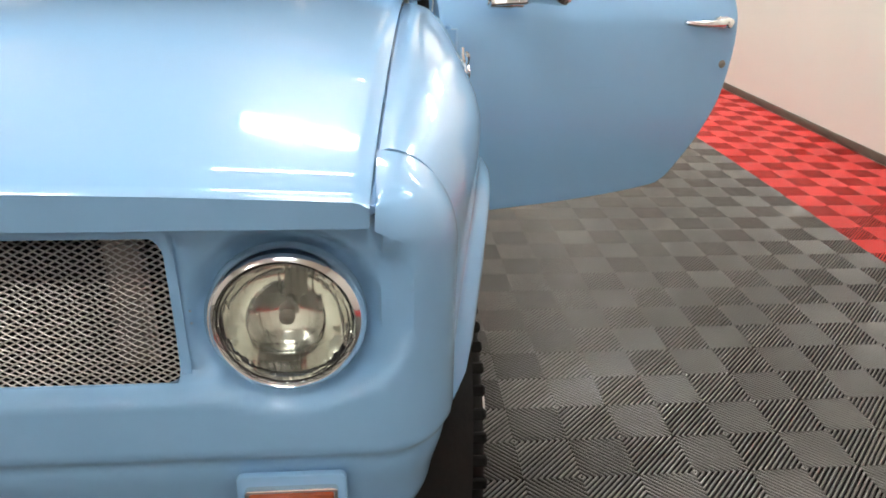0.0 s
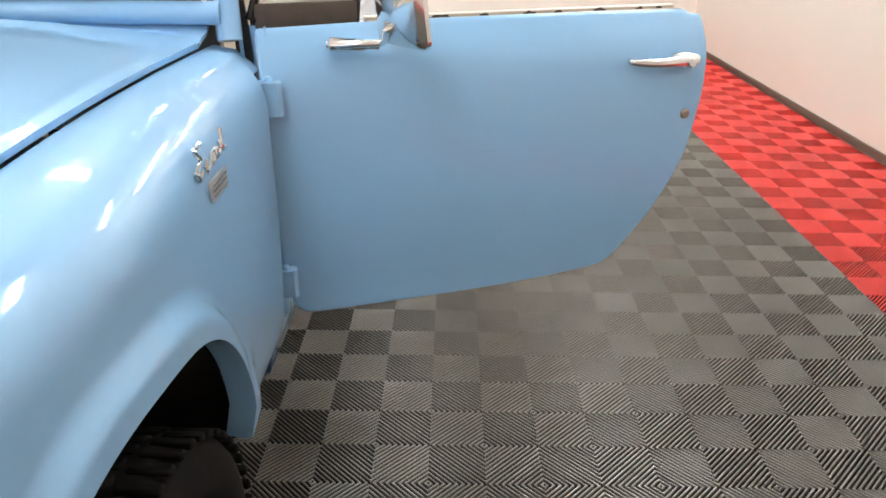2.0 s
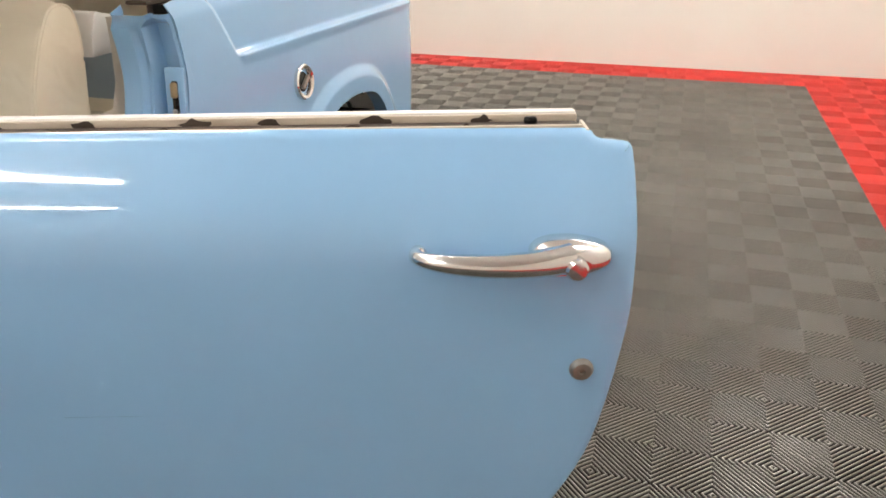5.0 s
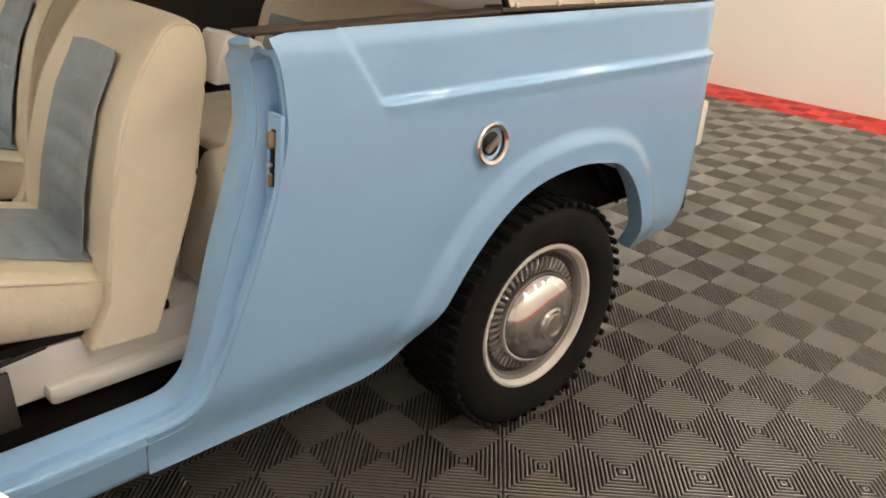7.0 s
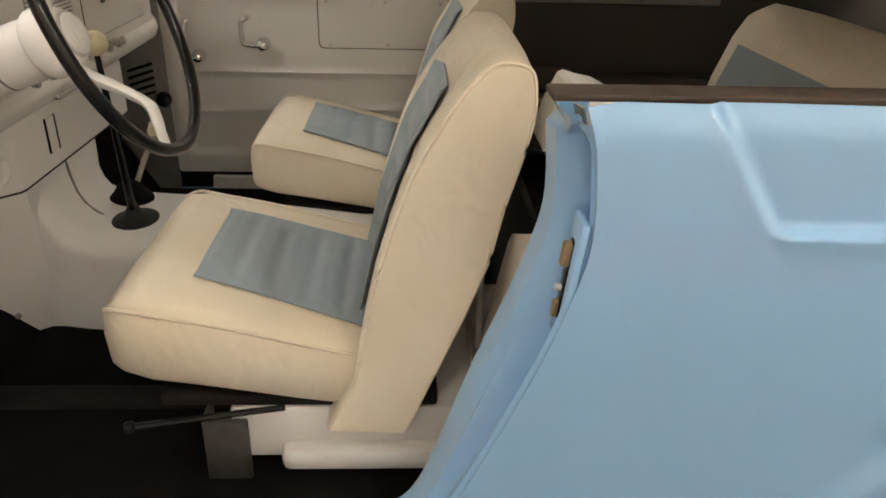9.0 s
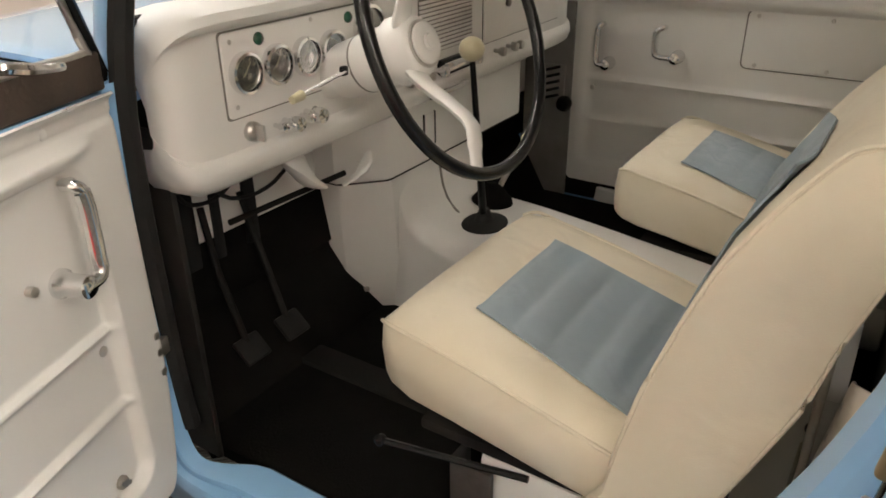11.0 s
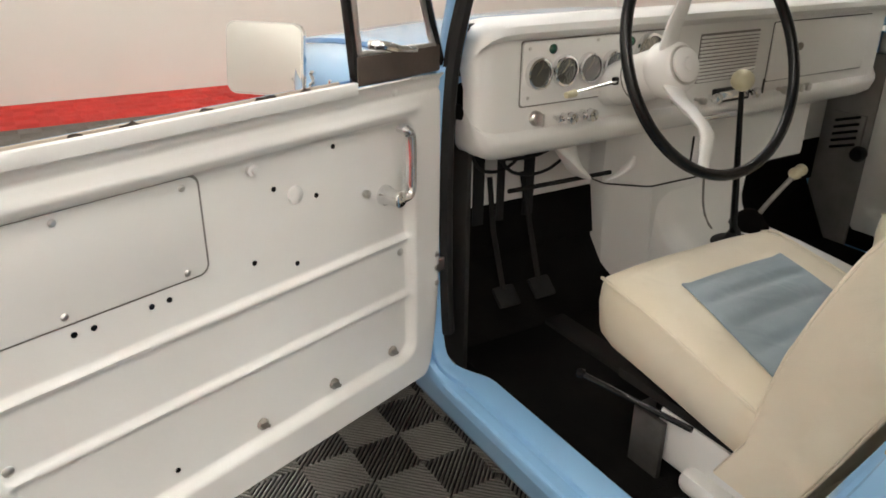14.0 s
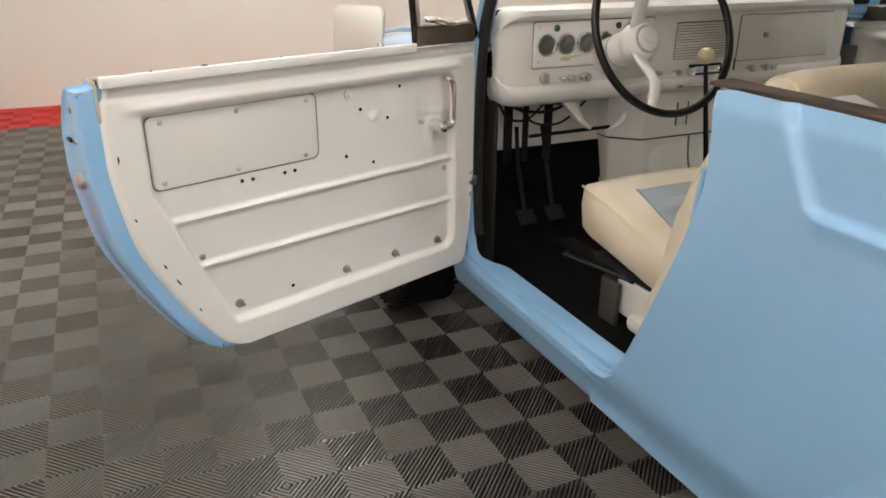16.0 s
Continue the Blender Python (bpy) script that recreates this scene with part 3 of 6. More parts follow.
def quarter_rows(s=1):
    top = [Vector((0, *p)) for p in QUARTER_TOP]
    low = [Vector((0, *p)) for p in QUARTER_LOW]
    top, low = smooth(top, 4), smooth(low, 4)
    m = 60
    archs = [Vector((0, y, z)) for y, z in ((1.363, 0.413), (1.42, 0.474), (1.516, 0.605), (1.614, 0.698), (1.716, 0.751), (1.838, 0.772), (1.95, 0.768), (2.07, 0.738), (2.155, 0.660), (2.218, 0.550), (2.255, 0.415))]
    lip = smooth(archs, 12)
    archs = smooth(archs, 5)
    rear = [Vector((0, lerp(2.27, Y_REAR - 0.02, k / 10), 0.410 + 0.035 * k / 10)) for k in range(11)]
    lows = low + archs + rear
    n2 = len(lows) - len(top)
    tops = top + [Vector((0, lerp(1.045, Y_REAR, (k + 1) / n2), lerp(1.165, 1.142, (k + 1) / n2))) for k in range(n2)]
    rows = []
    pairs = []
    for i, (a, b) in enumerate(zip(lows, tops)):
        if pairs and 1.0 < b.y < 1.75:
            a0, b0 = pairs[-1]
            pairs += [(a0.lerp(a, q / 4), b0.lerp(b, q / 4)) for q in (1, 2, 3)]
        pairs.append((a, b))
    for a, b in pairs:
        row = []
        mark = lerp(1.012, 0.998, (b.y - 1.3) / 1.2)
        if b.z > 1.06:
            zs = [lerp(a.z, mark - 0.030, q / 50) for q in range(51)] + [mark + d for d in (-0.020, -0.011, -0.004, -0.001, 0.002, 0.005, 0.008, 0.012, 0.018)]
            zs += [lerp(mark + 0.018, b.z, q / 14) for q in range(1, 15)]
        else:
            zs = [lerp(a.z, b.z, q / 73) for q in range(74)]
        for z in zs:
            t = (z - a.z) / (b.z - a.z)
            p = a.lerp(b, t)
            y, z = p.y, p.z
            x = side_x(z)
            # sharp pressed crease that runs back from a slanting start
            crease = lerp(1.012, 0.998, (y - 1.3) / 1.2)
            in_y = ease(1.205, 1.228, y - (1.10 - max(z, 1.0)) * 0.62)
            x += (0.005 * ease(crease - 0.030, crease, z) - 0.019 * ease(crease - 0.001, crease + 0.012, z)) * in_y
            x -= 0.012 * ease(1.125, 1.168, z)
            # flare round the wheel
            if 1.15 < y < 2.4 and z < 0.95:
                near = min((p - q).length for q in lip)
                x += 0.018 * ease(0.095, 0.050, near) * ease(0.38, 0.50, z)
            x -= 0.05 * ease(2.44, 2.565, y) ** 2
            row.append((x * s, y, z))
        e = row[0]
        row = [(e[0] - 0.05 * s, e[1], e[2] + 0.004), (e[0] - 0.01 * s, e[1], e[2] - 0.002)] + row
        rows.append(row)
    # wraps round to the rear face
    last = rows[-1]
    for d, dx in ((0.018, 0.03), (0.024, 0.06), (0.024, 0.11)):
        rows.append([(x - dx * s, y + d, z) for x, y, z in last])
    return rows


part("quarter_panel", shell(quarter_rows(1), 0.003), PAINT, car, "light blue rear quarter panel with a pressed crease", 50)
part("quarter_panel", shell(quarter_rows(-1), -0.003), PAINT, car, "light blue rear quarter panel with a pressed crease", 50)
part("tailgate", box((0, Y_REAR + 0.0, 0.80), (1.5, 0.04, 0.68), 0.015), PAINT, car)
part("tailgate_liner", box((0, Y_REAR - 0.035, 0.84), (1.46, 0.025, 0.62), 0.008), IVORY, car, "off-white painted inner tailgate")

# door opening: pillar, sill and rear jamb in one pressed band
JAMB = [(0.0, -0.02), (0.0, 0.0), (0.008, 0.006), (0.030, 0.008), (0.034, 0.002), (0.043, 0.002), (0.047, 0.013), (0.055, 0.016), (0.118, 0.018), (0.126, 0.012), (0.128, -0.03)]
RECESS = [(0.0, -0.02), (0.0, 0.0), (0.005, 0.004), (0.011, -0.017), (0.050, -0.018), (0.056, 0.004), (0.064, 0.018), (0.074, 0.014), (0.084, 0.028), (0.122, 0.034), (0.126, -0.02)]
OPENING = [(0.075, 1.145), (0.070, 1.00), (0.066, 0.80), (0.066, 0.62), (0.070, 0.545), (0.088, 0.492), (0.125, 0.468), (0.20, 0.460), (0.40, 0.460), (0.60, 0.460)] + QUARTER_TOP[:-1] + [(1.038, 1.140)]


def jamb_rows(s):
    pts = smooth([Vector((0, y, z)) for y, z in OPENING], 5)
    rows = []
    for i, p in enumerate(pts):
        d = (pts[min(i + 1, len(pts) - 1)] - pts[max(i - 1, 0)]).normalized()
        n = Vector((0, -d.z, d.y))
        x = side_x(p.z) - 0.006
        k = ease(0.84, 0.99, p.y) * (1 - ease(1.112, 1.132, p.z))
        # the front pillar is slimmer than the rear jamb
        deep = lerp(0.40, 0.80, ease(0.09, 0.2, p.y))
        deep *= lerp(1.0, 1.395, ease(0.80, 1.0, p.y))
        rows.append([(s * (x - dx * deep), p.y + n.y * h, p.z + n.z * h) for dx, h in ((lerp(a[0], b[0], k), lerp(a[1], b[1], k)) for a, b in zip(JAMB, RECESS))])
    return rows


for s in (1, -1):
    part("door_jamb", grid(jamb_rows(s)), PAINT if s > 0 else IVORY, car, "light blue pressed door opening" if s > 0 else "white painted door opening", 35)
    rocker = [[(s * (side_x(z) - 0.0015 - dx), y, z) for dx, z in ((0.0065, 0.463), (0.0, 0.45), (0.0, 0.42), (0.0, 0.374), (0.004, 0.360), (0.012, 0.357), (0.08, 0.356))] for y in (-0.03, 0.1, 0.3, 0.5, 0.733)]
    part("rocker_panel", shell(rocker, 0.003 * s), PAINT, car, "light blue rocker panel", 50)
part("cab_floor", box((0, 0.47, 0.425), (1.46, 1.15, 0.03), 0.004), CARPET, car, "black rubber cab floor mat")
part("toe_board", box((0, -0.075, 0.545), (1.46, 0.02, 0.36), 0.004, m=pose(0, 0, 0, 30)), CARPET, car, "black rubber toe board mat")
part("kick_mat", box((0, -0.100, 0.695), (1.46, 0.02, 0.14), 0.004), CARPET, car)
part("firewall", box((0, -0.105, 0.86), (1.46, 0.03, 0.19), 0.004), IVORY, car, "off-white painted firewall behind the pedals")
part("bed_floor", box((0, 1.78, 0.55), (1.5, 1.4, 0.03), 0.004), CARPET, car, "black bed floor mat")
part("bed_bulkhead", box((0, 1.052, 0.65), (1.46, 0.014, 0.44), 0.004), UNDER, car, "black bulkhead behind the seats")
def pillar_y(x, z):
    """The panel runs from its free inboard edge back to the jamb."""
    jamb = float(np.interp(z, [q[1] for q in QUARTER_TOP], [q[0] for q in QUARTER_TOP])) + 0.016
    return lerp(0.9206 + 0.085 * z, jamb, ease(0.655, 0.745, x) if z > 0.8 else 0.0)


def pillar_panel(s):
    zs = (0.600, 0.640, 0.700, 0.765, 0.835, 0.885, 0.908, 0.916, 0.930, 0.965, 0.985, 0.992, 1.030, 1.070, 1.110, 1.128)
    edge = ((0.60, 0.490), (0.765, 0.560), (0.885, 0.618), (0.908, 0.640), (0.93, 0.690), (0.985, 0.697), (1.128, 0.700))
    rows = []
    for z in zs:
        lo = float(np.interp(z, [q[0] for q in edge], [q[1] for q in edge]))
        rows.append([(s * x, pillar_y(x, z), z) for x in (lerp(lo, 0.745, f) for f in (0.0, 0.08, 0.16, 0.3, 0.45, 0.6, 0.75, 0.88, 1.0))])
    return shell(rows, 0.003 * s)


for s in (1, -1):
    part("bed_side", box((0.775 * s, 1.80, 0.965 if s > 0 else 0.86), (0.02, 1.42, 0.37 if s > 0 else 0.58), 0.006), BED_TRIM, car, "dark brown bed side lining")
    part("rail_strip", box((0.816 * s, 1.304, 1.1642), (0.053, 0.612, 0.0085), 0.003), BROWN, car, "worn brown weatherstrip on the bed rail")
    part("rail_strip", box((0.815 * s, 2.03, 1.158), (0.060, 0.84, 0.010), 0.003, m=pose(0, 0, 0, -1.4)), BROWN, car, "thin brown weatherstrip on the bed rail")
    # driver's side is coloured near black for footwell shade, passenger's stays grey
    part("kick_panel", box((0.745 * s, -0.02, 0.74), (0.012, 0.17, 0.62), 0.004), KICK_SHADED if s > 0 else KICK, car, "kick panel with the footwell's shade in its near-black colour" if s > 0 else "grey painted kick panel")
    # forward-facing panel inboard of the jamb, with an open access hole, and the riser strip at its foot
    panel = part("inner_quarter", pillar_panel(s), PILLAR, car, "cream painted inner pillar panel", 30)
    for x, z in ((0.692, 0.884), (0.640, 0.872), (0.602, 0.800), (0.715, 1.085)):
        part("screw", lathe([(0.006, 0), (0.006, 0.002), (0.003, 0.004), (0, 0.0042)], 10, facing((s * x, pillar_y(x, z) - 0.001, z), (0.25 * s, -1, 0.085))), DULL, panel)
    riser = part("bulkhead_riser", box((0.430 * s, 0.968, 0.705), (0.122, 0.012, 0.208), 0.003), PILLAR, car, "cream painted bulkhead riser strip")
    for z in (0.647, 0.727):
        part("screw", lathe([(0.007, 0), (0.007, 0.002), (0.003, 0.004), (0, 0.0042)], 10, facing((s * 0.384, 0.961, z), (0, -1, 0))), IRON, riser)
    part("bulkhead_foot", box((0.440 * s, 0.962, 0.520), (0.17, 0.014, 0.156), 0.003), PILLAR, car, "cream painted bulkhead foot panel")
# passenger side of the bed: padded blocks over a pale ledge
part("side_pad", box((-0.735, 1.255, 0.822), (0.07, 0.215, 0.082), 0.032, 4), BROWN, car, "brown padded vinyl block on the bed side")
part("side_pad", box((-0.740, 1.630, 0.818), (0.06, 0.45, 0.046), 0.018, 3), BED_TRIM, car, "low dark brown pad on the bed side")
part("side_ledge", box((-0.735, 1.500, 0.766), (0.08, 0.74, 0.016), 0.004), SILL, car, "pale ledge under the pads")
part("side_rail", box((-0.760, 1.480, 1.070), (0.022, 0.66, 0.024), 0.006), KICK, car, "grey-brown rail along the bed side")
part("jamb_post", box((-0.757, 1.122, 0.800), (0.03, 0.032, 0.56), 0.006), IVORY, car, "white painted post behind the passenger door")
for y in (1.75, 1.98, 2.22):
    part("snap_stud", lathe([(0.006, 0), (0.006, 0.004), (0.003, 0.008), (0, 0.009)], 12, Matrix.Translation((0.80, y, 1.160 - 0.022 * (y - 1.7)))), CHROME, car)
part("rear_brace", tube([(0.72, 2.06, 0.745), (0.72, 2.20, 0.66), (0.70, 2.36, 0.50)], 0.007, 8), UNDER, car, "dark diagonal brace behind the wheel")
part("tail_lamp", box((0.80, Y_REAR + 0.045, 0.755), (0.05, 0.05, 0.15), 0.012), IVORY, car, "whitish tail lamp housing")
part("tail_bolt", lathe([(0.012, 0), (0.012, 0.012), (0.008, 0.018), (0, 0.02)], 14, Matrix.Translation((0.79, 2.43, 1.14))), CHROME, car, "chrome stud on the rear rail corner")

# soft top: roof, rear side curtains with raked front edges, back curtain
ROOF = [[(0.80 * u, y, z + 0.045 * (1 - abs(u) ** 2.6)) for u in [k / 12 for k in range(-12, 13)]] for y, z in ((0.14, 1.640), (0.30, 1.665), (1.0, 1.690), (1.8, 1.680), (2.30, 1.650), (2.36, 1.630))]
soft_top = part("soft_top", shell(ROOF, 0.006), TOP_VINYL, car, "white vinyl soft top over the cab", 60)
for s in (1, -1):
    side = []
    for k in range(9):
        t = k / 8
        x = lerp(0.838, 0.800, t)
        side.append([(s * x, lerp(lerp(1.640, 1.41, t), lerp(2.335, 2.34, t), q / 16), lerp(1.166, 1.640, t) - 0.018 * (1 - t) * q / 16) for q in range(17)])
    part("side_curtain", shell(side, 0.004 * s), TOP_VINYL, soft_top, "white vinyl rear side curtain with snaps", 60)
    part("curtain_binding", tube([(s * 0.837, 1.634, 1.166), (s * 0.80, 1.404, 1.640)], 0.008, 8), BLACK, soft_top, "black bound curtain edge")
    for y in (1.66, 1.80, 1.94, 2.08, 2.22, 2.32):
        z = 1.176 - 0.018 * (y - 1.6) / 0.74
        part("snap", lathe([(0.008, 0), (0.007, 0.003), (0.003, 0.005), (0, 0.0055)], 12, facing((s * 0.840, y, z), (s, 0, 0.08))), DULL, soft_top)
part("back_curtain", box((0, 2.352, 1.40), (1.60, 0.006, 0.48), 0.002), TOP_VINYL, soft_top, "white vinyl back curtain")

# ---- doors: own axes: u along the door from the hinge, w to the cabin side ----
DOOR = Matrix.Translation((0.885, 0.03, 0)) @ Matrix.Rotation(radians(19.5), 4, "Z")
FAR_DOOR = Matrix(((0, 1, 0, -0.835), (1, 0, 0, 0.045), (0, 0, 1, 0), (0, 0, 0, 1)))
OUTLINE = [(-0.030, 1.128), (-0.027, 1.1385), (-0.018, 1.141), (0.02, 1.142), (0.30, 1.147), (0.70, 1.147), (0.96, 1.145), (1.002, 1.144), (1.012, 1.137), (1.024, 1.134), (1.040, 1.133), (1.047, 1.129), (1.049, 1.118), (1.050, 1.09), (1.051, 1.02), (1.048, 0.94), (1.022, 0.80), (0.980, 0.705), (0.93, 0.615), (0.865, 0.525), (0.83, 0.498), (0.79, 0.486), (0.62, 0.474), (0.40, 0.471), (0.20, 0.474), (0.06, 0.476), (0.015, 0.488), (-0.008, 0.53), (-0.028, 0.68), (-0.032, 0.86), (-0.032, 1.05)]


def in_outline(grow):
    pts = smooth([(u, z, 0) for u, z in OUTLINE], 5, closed=True)
    out, n, c = [], len(pts), Vector((0.5, 0.82, 0))
    for i, p in enumerate(pts):
        d = (pts[(i + 1) % n] - pts[i - 1]).normalized()
        nrm = Vector((d.y, -d.x, 0))
        q = p - nrm * grow * (1 if (p - c).dot(nrm) > 0 else -1)
        out.append((q.x, q.y))
    return out


def belly(z):
    return 0.014 * (1 - ((z - 0.80) / 0.36) ** 2)


def roll(z):
    """The skin leans in towards the top."""
    t = min(1.0, max(0.0, (z - 1.0) / 0.12))
    return 0.0672 * (t ** 3 - t ** 4 / 2) + 0.56 * max(0.0, z - 1.12)


def turn_under(z):
    """The skin curls in towards the lower edge."""
    return 0.020 * ease(0.74, 0.47, z)


def door_skin(at):
    """Flange, rolled edge and bellied outer skin."""
    rings = []
    for w, g in ((0.072, 0.050), (0.074, 0.013), (0.068, 0.008), (0.030, 0.006), (0.010, 0.006), (0.004, 0.002), (0.001, 0.0), (-0.002, 0.002), (-0.003, 0.008)):
        rings.append([at @ Vector((u, w + (roll(z) + turn_under(z)) * min(1.0, 1 - w / 0.074) - belly(z) * (1 if w < 0.012 else 0), z)) for u, z in in_outline(g)])
    base = in_outline(0.008)
    for f in (0.985, 0.965, 0.94, 0.91, 0.875, 0.83, 0.78, 0.72, 0.65, 0.45, 0.25, 0.1):
        rings.append([at @ Vector((0.5 + (u - 0.5) * f, -0.003 + roll(0.82 + (z - 0.82) * f) + turn_under(0.82 + (z - 0.82) * f) - belly(0.82 + (z - 0.82) * f), 0.82 + (z - 0.82) * f)) for u, z in base])
    bm = grid(rings, closed=True)
    bm.verts.ensure_lookup_table()
    bm.faces.new(bm.verts[-len(base):])
    return bm


def inner_depth(u, z):
    """How far the inner pressing stands proud of its field."""
    def inside(x0, z0, x1, z1, r, soft):
        dx, dz = max(x0 + r - u, u - x1 + r, 0), max(z0 + r - z, z - z1 + r, 0)
        return 1 - ease(-soft, soft * 0.4, math.hypot(dx, dz) - r)
    cut = (u - 0.926) * 0.918 + (0.905 - z) * 0.396 if z < 0.905 else u - 0.926
    field = inside(0.055, 0.555, 0.96, 1.066, 0.035, 0.009) * (1 - ease(-0.009, 0.003, cut))
    d = 0.021 * (1 - field)
    # soft roll along the top of the field, and two ribs
    d += 0.010 * math.exp(-((z - 1.083) / 0.011) ** 2) * ease(0.02, 0.08, u) * ease(0.98, 0.92, u)
    d -= 0.004 * math.exp(-((z - 1.108) / 0.005) ** 2)
    for r, tilt in ((0.823, 0.006), (0.698, 0.020)):
        q = z - r - tilt * (u - 0.07)
        d += 0.010 * ease(-0.016, 0.0, q) * ease(0.010, 0.0, q) * field
    return d


def door_inner(at, nu, nz):
    rows = []
    outline = in_outline(0.003)
    n = len(outline)
    for k in range(nz + 1):
        z = lerp(0.490, 1.140, k / nz)
        xs = [a + (c - a) * (z - b) / (d - b) for (a, b), (c, d) in ((outline[i], outline[(i + 1) % n]) for i in range(n)) if (b - z) * (d - z) < 0]
        if len(xs) < 2:
            continue
        lo, hi = min(xs), min(max(xs) - 0.040, lerp(1.012, 0.996, ease(1.09, 1.12, z)))
        rows.append([at @ Vector((u, 0.060 + 0.024 * ease(1.124, 1.150, z) + inner_depth(u, z) - 0.012 * ease(hi - 0.012, hi, u) - 0.010 * ease(lo + 0.010, lo, u), z)) for u in (lerp(lo, hi, q / nu) for q in range(nu + 1))])
    return shell(rows, 0.003)


ONTO = Matrix(((1, 0, 0, 0), (0, 0, 1, 0), (0, 1, 0, 0), (0, 0, 0, 1)))


def on_door(at, u, z, w=0.060):
    return at @ Matrix.Translation((u, w, z)) @ ONTO


def winder(door, at, u0, z0, u1, z1):
    """A bent chrome crank on a round boss."""
    h = part("window_winder", tube(smooth([at @ Vector(p) for p in ((u0, 0.080, z0), (u0, 0.098, z0), (lerp(u0, u1, 0.85), 0.098, z0 + 0.002), (u1, 0.098, lerp(z0, z1, 0.3)), (u1, 0.098, lerp(z0, z1, 0.9)), (lerp(u0, u1, 0.75), 0.094, z1 + 0.006), (lerp(u0, u1, 0.7), 0.080, z1 + 0.006))], 5), 0.0105, 12, flat=0.8), CHROME, door, "chrome crank lever")
    part("boss", lathe([(0.020, 0), (0.020, 0.006), (0.0155, 0.012), (0.0155, 0.044), (0.011, 0.048), (0, 0.049)], 24, on_door(at, u0, z0)), CHROME, door, "round chrome boss")


def screws(door, at, places, r=0.006, w=0.060, mat=DULL):
    for u, z in places:
        part("screw", lathe([(r, -0.002), (r, 0.002), (r * 0.6, 0.004), (0, 0.0042)], 10, on_door(at, u, z, w)), mat, door)


def build_door(at, label, fine):
    d = part("door", door_skin(at), PAINT, car, label, 50)
    part("inner_panel", door_inner(at, 230 if fine else 70, 160 if fine else 60), IVORY, d, "white painted pressed inner door panel", 60)
    part("access_gap", plate(rounded(0.501, 0.902, 0.919, 1.062, 0.018), 0.0014, on_door(at, 0, 0, 0.0605), 0.0004), SEAM, d)
    part("access_panel", plate(rounded(0.505, 0.905, 0.915, 1.058, 0.016), 0.003, on_door(at, 0, 0, 0.0605), 0.001), IVORY, d, "white screwed-on access panel")
    screws(d, at, ((0.885, 1.045), (0.712, 1.046), (0.531, 1.045), (0.54, 0.915), (0.721, 0.917), (0.892, 0.918)), 0.0055, 0.063)
    screws(d, at, ((0.105, 1.118), (0.477, 1.125), (0.717, 1.127), (0.953, 1.128), (-0.012, 1.122)), 0.0075, 0.078, IVORY)
    screws(d, at, ((0.077, 0.794), (0.829, 0.733)), 0.008, 0.060)
    return d


door = build_door(DOOR, "open light blue driver's door with a white inner side", True)
far_door = build_door(FAR_DOOR, "closed light blue passenger door with a white inner side", False)
chips = random.Random(9)
# fixings and open holes on the driver's inner panel
for u, z in ((0.753, 0.592), (0.438, 0.586), (0.269, 0.583), (0.107, 0.580)):
    part("clip", merge(lathe([(0.011, -0.004), (0.011, 0.003), (0.007, 0.008), (0, 0.009)], 12, on_door(DOOR, u, z, 0.062)), moved(box((0, 0, 0.006), (0.026, 0.007, 0.004), 0.001, 1), on_door(DOOR, u, z, 0.062) @ pose(0, 0, 0, 0, 0, 35))), STEEL, door, "loose steel trim clip")
for u, z in ((0.37, 1.001), (0.283, 0.968), (0.24, 1.044), (0.42, 0.889), (0.334, 0.859), (0.713, 0.886), (0.686, 0.885), (0.601, 0.883), (0.573, 0.883), (0.905, 0.868), (0.603, 0.590)):
    part("hole", lathe([(0.0045, -0.001), (0.0045, 0.0012), (0, 0.0013)], 10, on_door(DOOR, u, z, 0.060)), BLACK, door, "dark open screw hole")
part("plug", lathe([(0.016, 0), (0.015, 0.004), (0.008, 0.008), (0, 0.009)], 18, on_door(DOOR, 0.328, 0.981)), IVORY, door, "white round plug")
part("splined_shaft", lathe([(0.010, 0), (0.010, 0.008), (0.0055, 0.009), (0.0055, 0.016), (0, 0.016)], 14, on_door(DOOR, 0.41, 1.043)), IVORY, door, "bare splined winder shaft")
part("stop_pin", lathe([(0.007, 0), (0.007, 0.010), (0, 0.011)], 10, on_door(DOOR, 0.168, 0.941)), DULL, door)
for u, z, h in ((0.985, 0.99, 0.016), (0.97, 0.86, 0.010), (0.925, 0.745, 0.014), (0.90, 0.70, 0.022), (0.86, 0.62, 0.012)):
    blot = [(0.0022 * chips.uniform(0.5, 1.2) * math.cos(k * math.tau / 12), 0.6 * h * chips.uniform(0.6, 1.1) * math.sin(k * math.tau / 12)) for k in range(12)]
    part("paint_chip", plate(blot, 0.0012, on_door(DOOR, u, z, 0.0838) @ pose(0, 0, 0, 0, 0, 0 if z > 0.9 else -30)), BROWN, door, "chipped paint")
winder(door, DOOR, 0.118, 0.925, 0.084, 1.045)
winder(far_door, FAR_DOOR, 0.33, 0.915, 0.27, 0.99)
winder(far_door, FAR_DOOR, 0.125, 0.875, 0.095, 0.985)
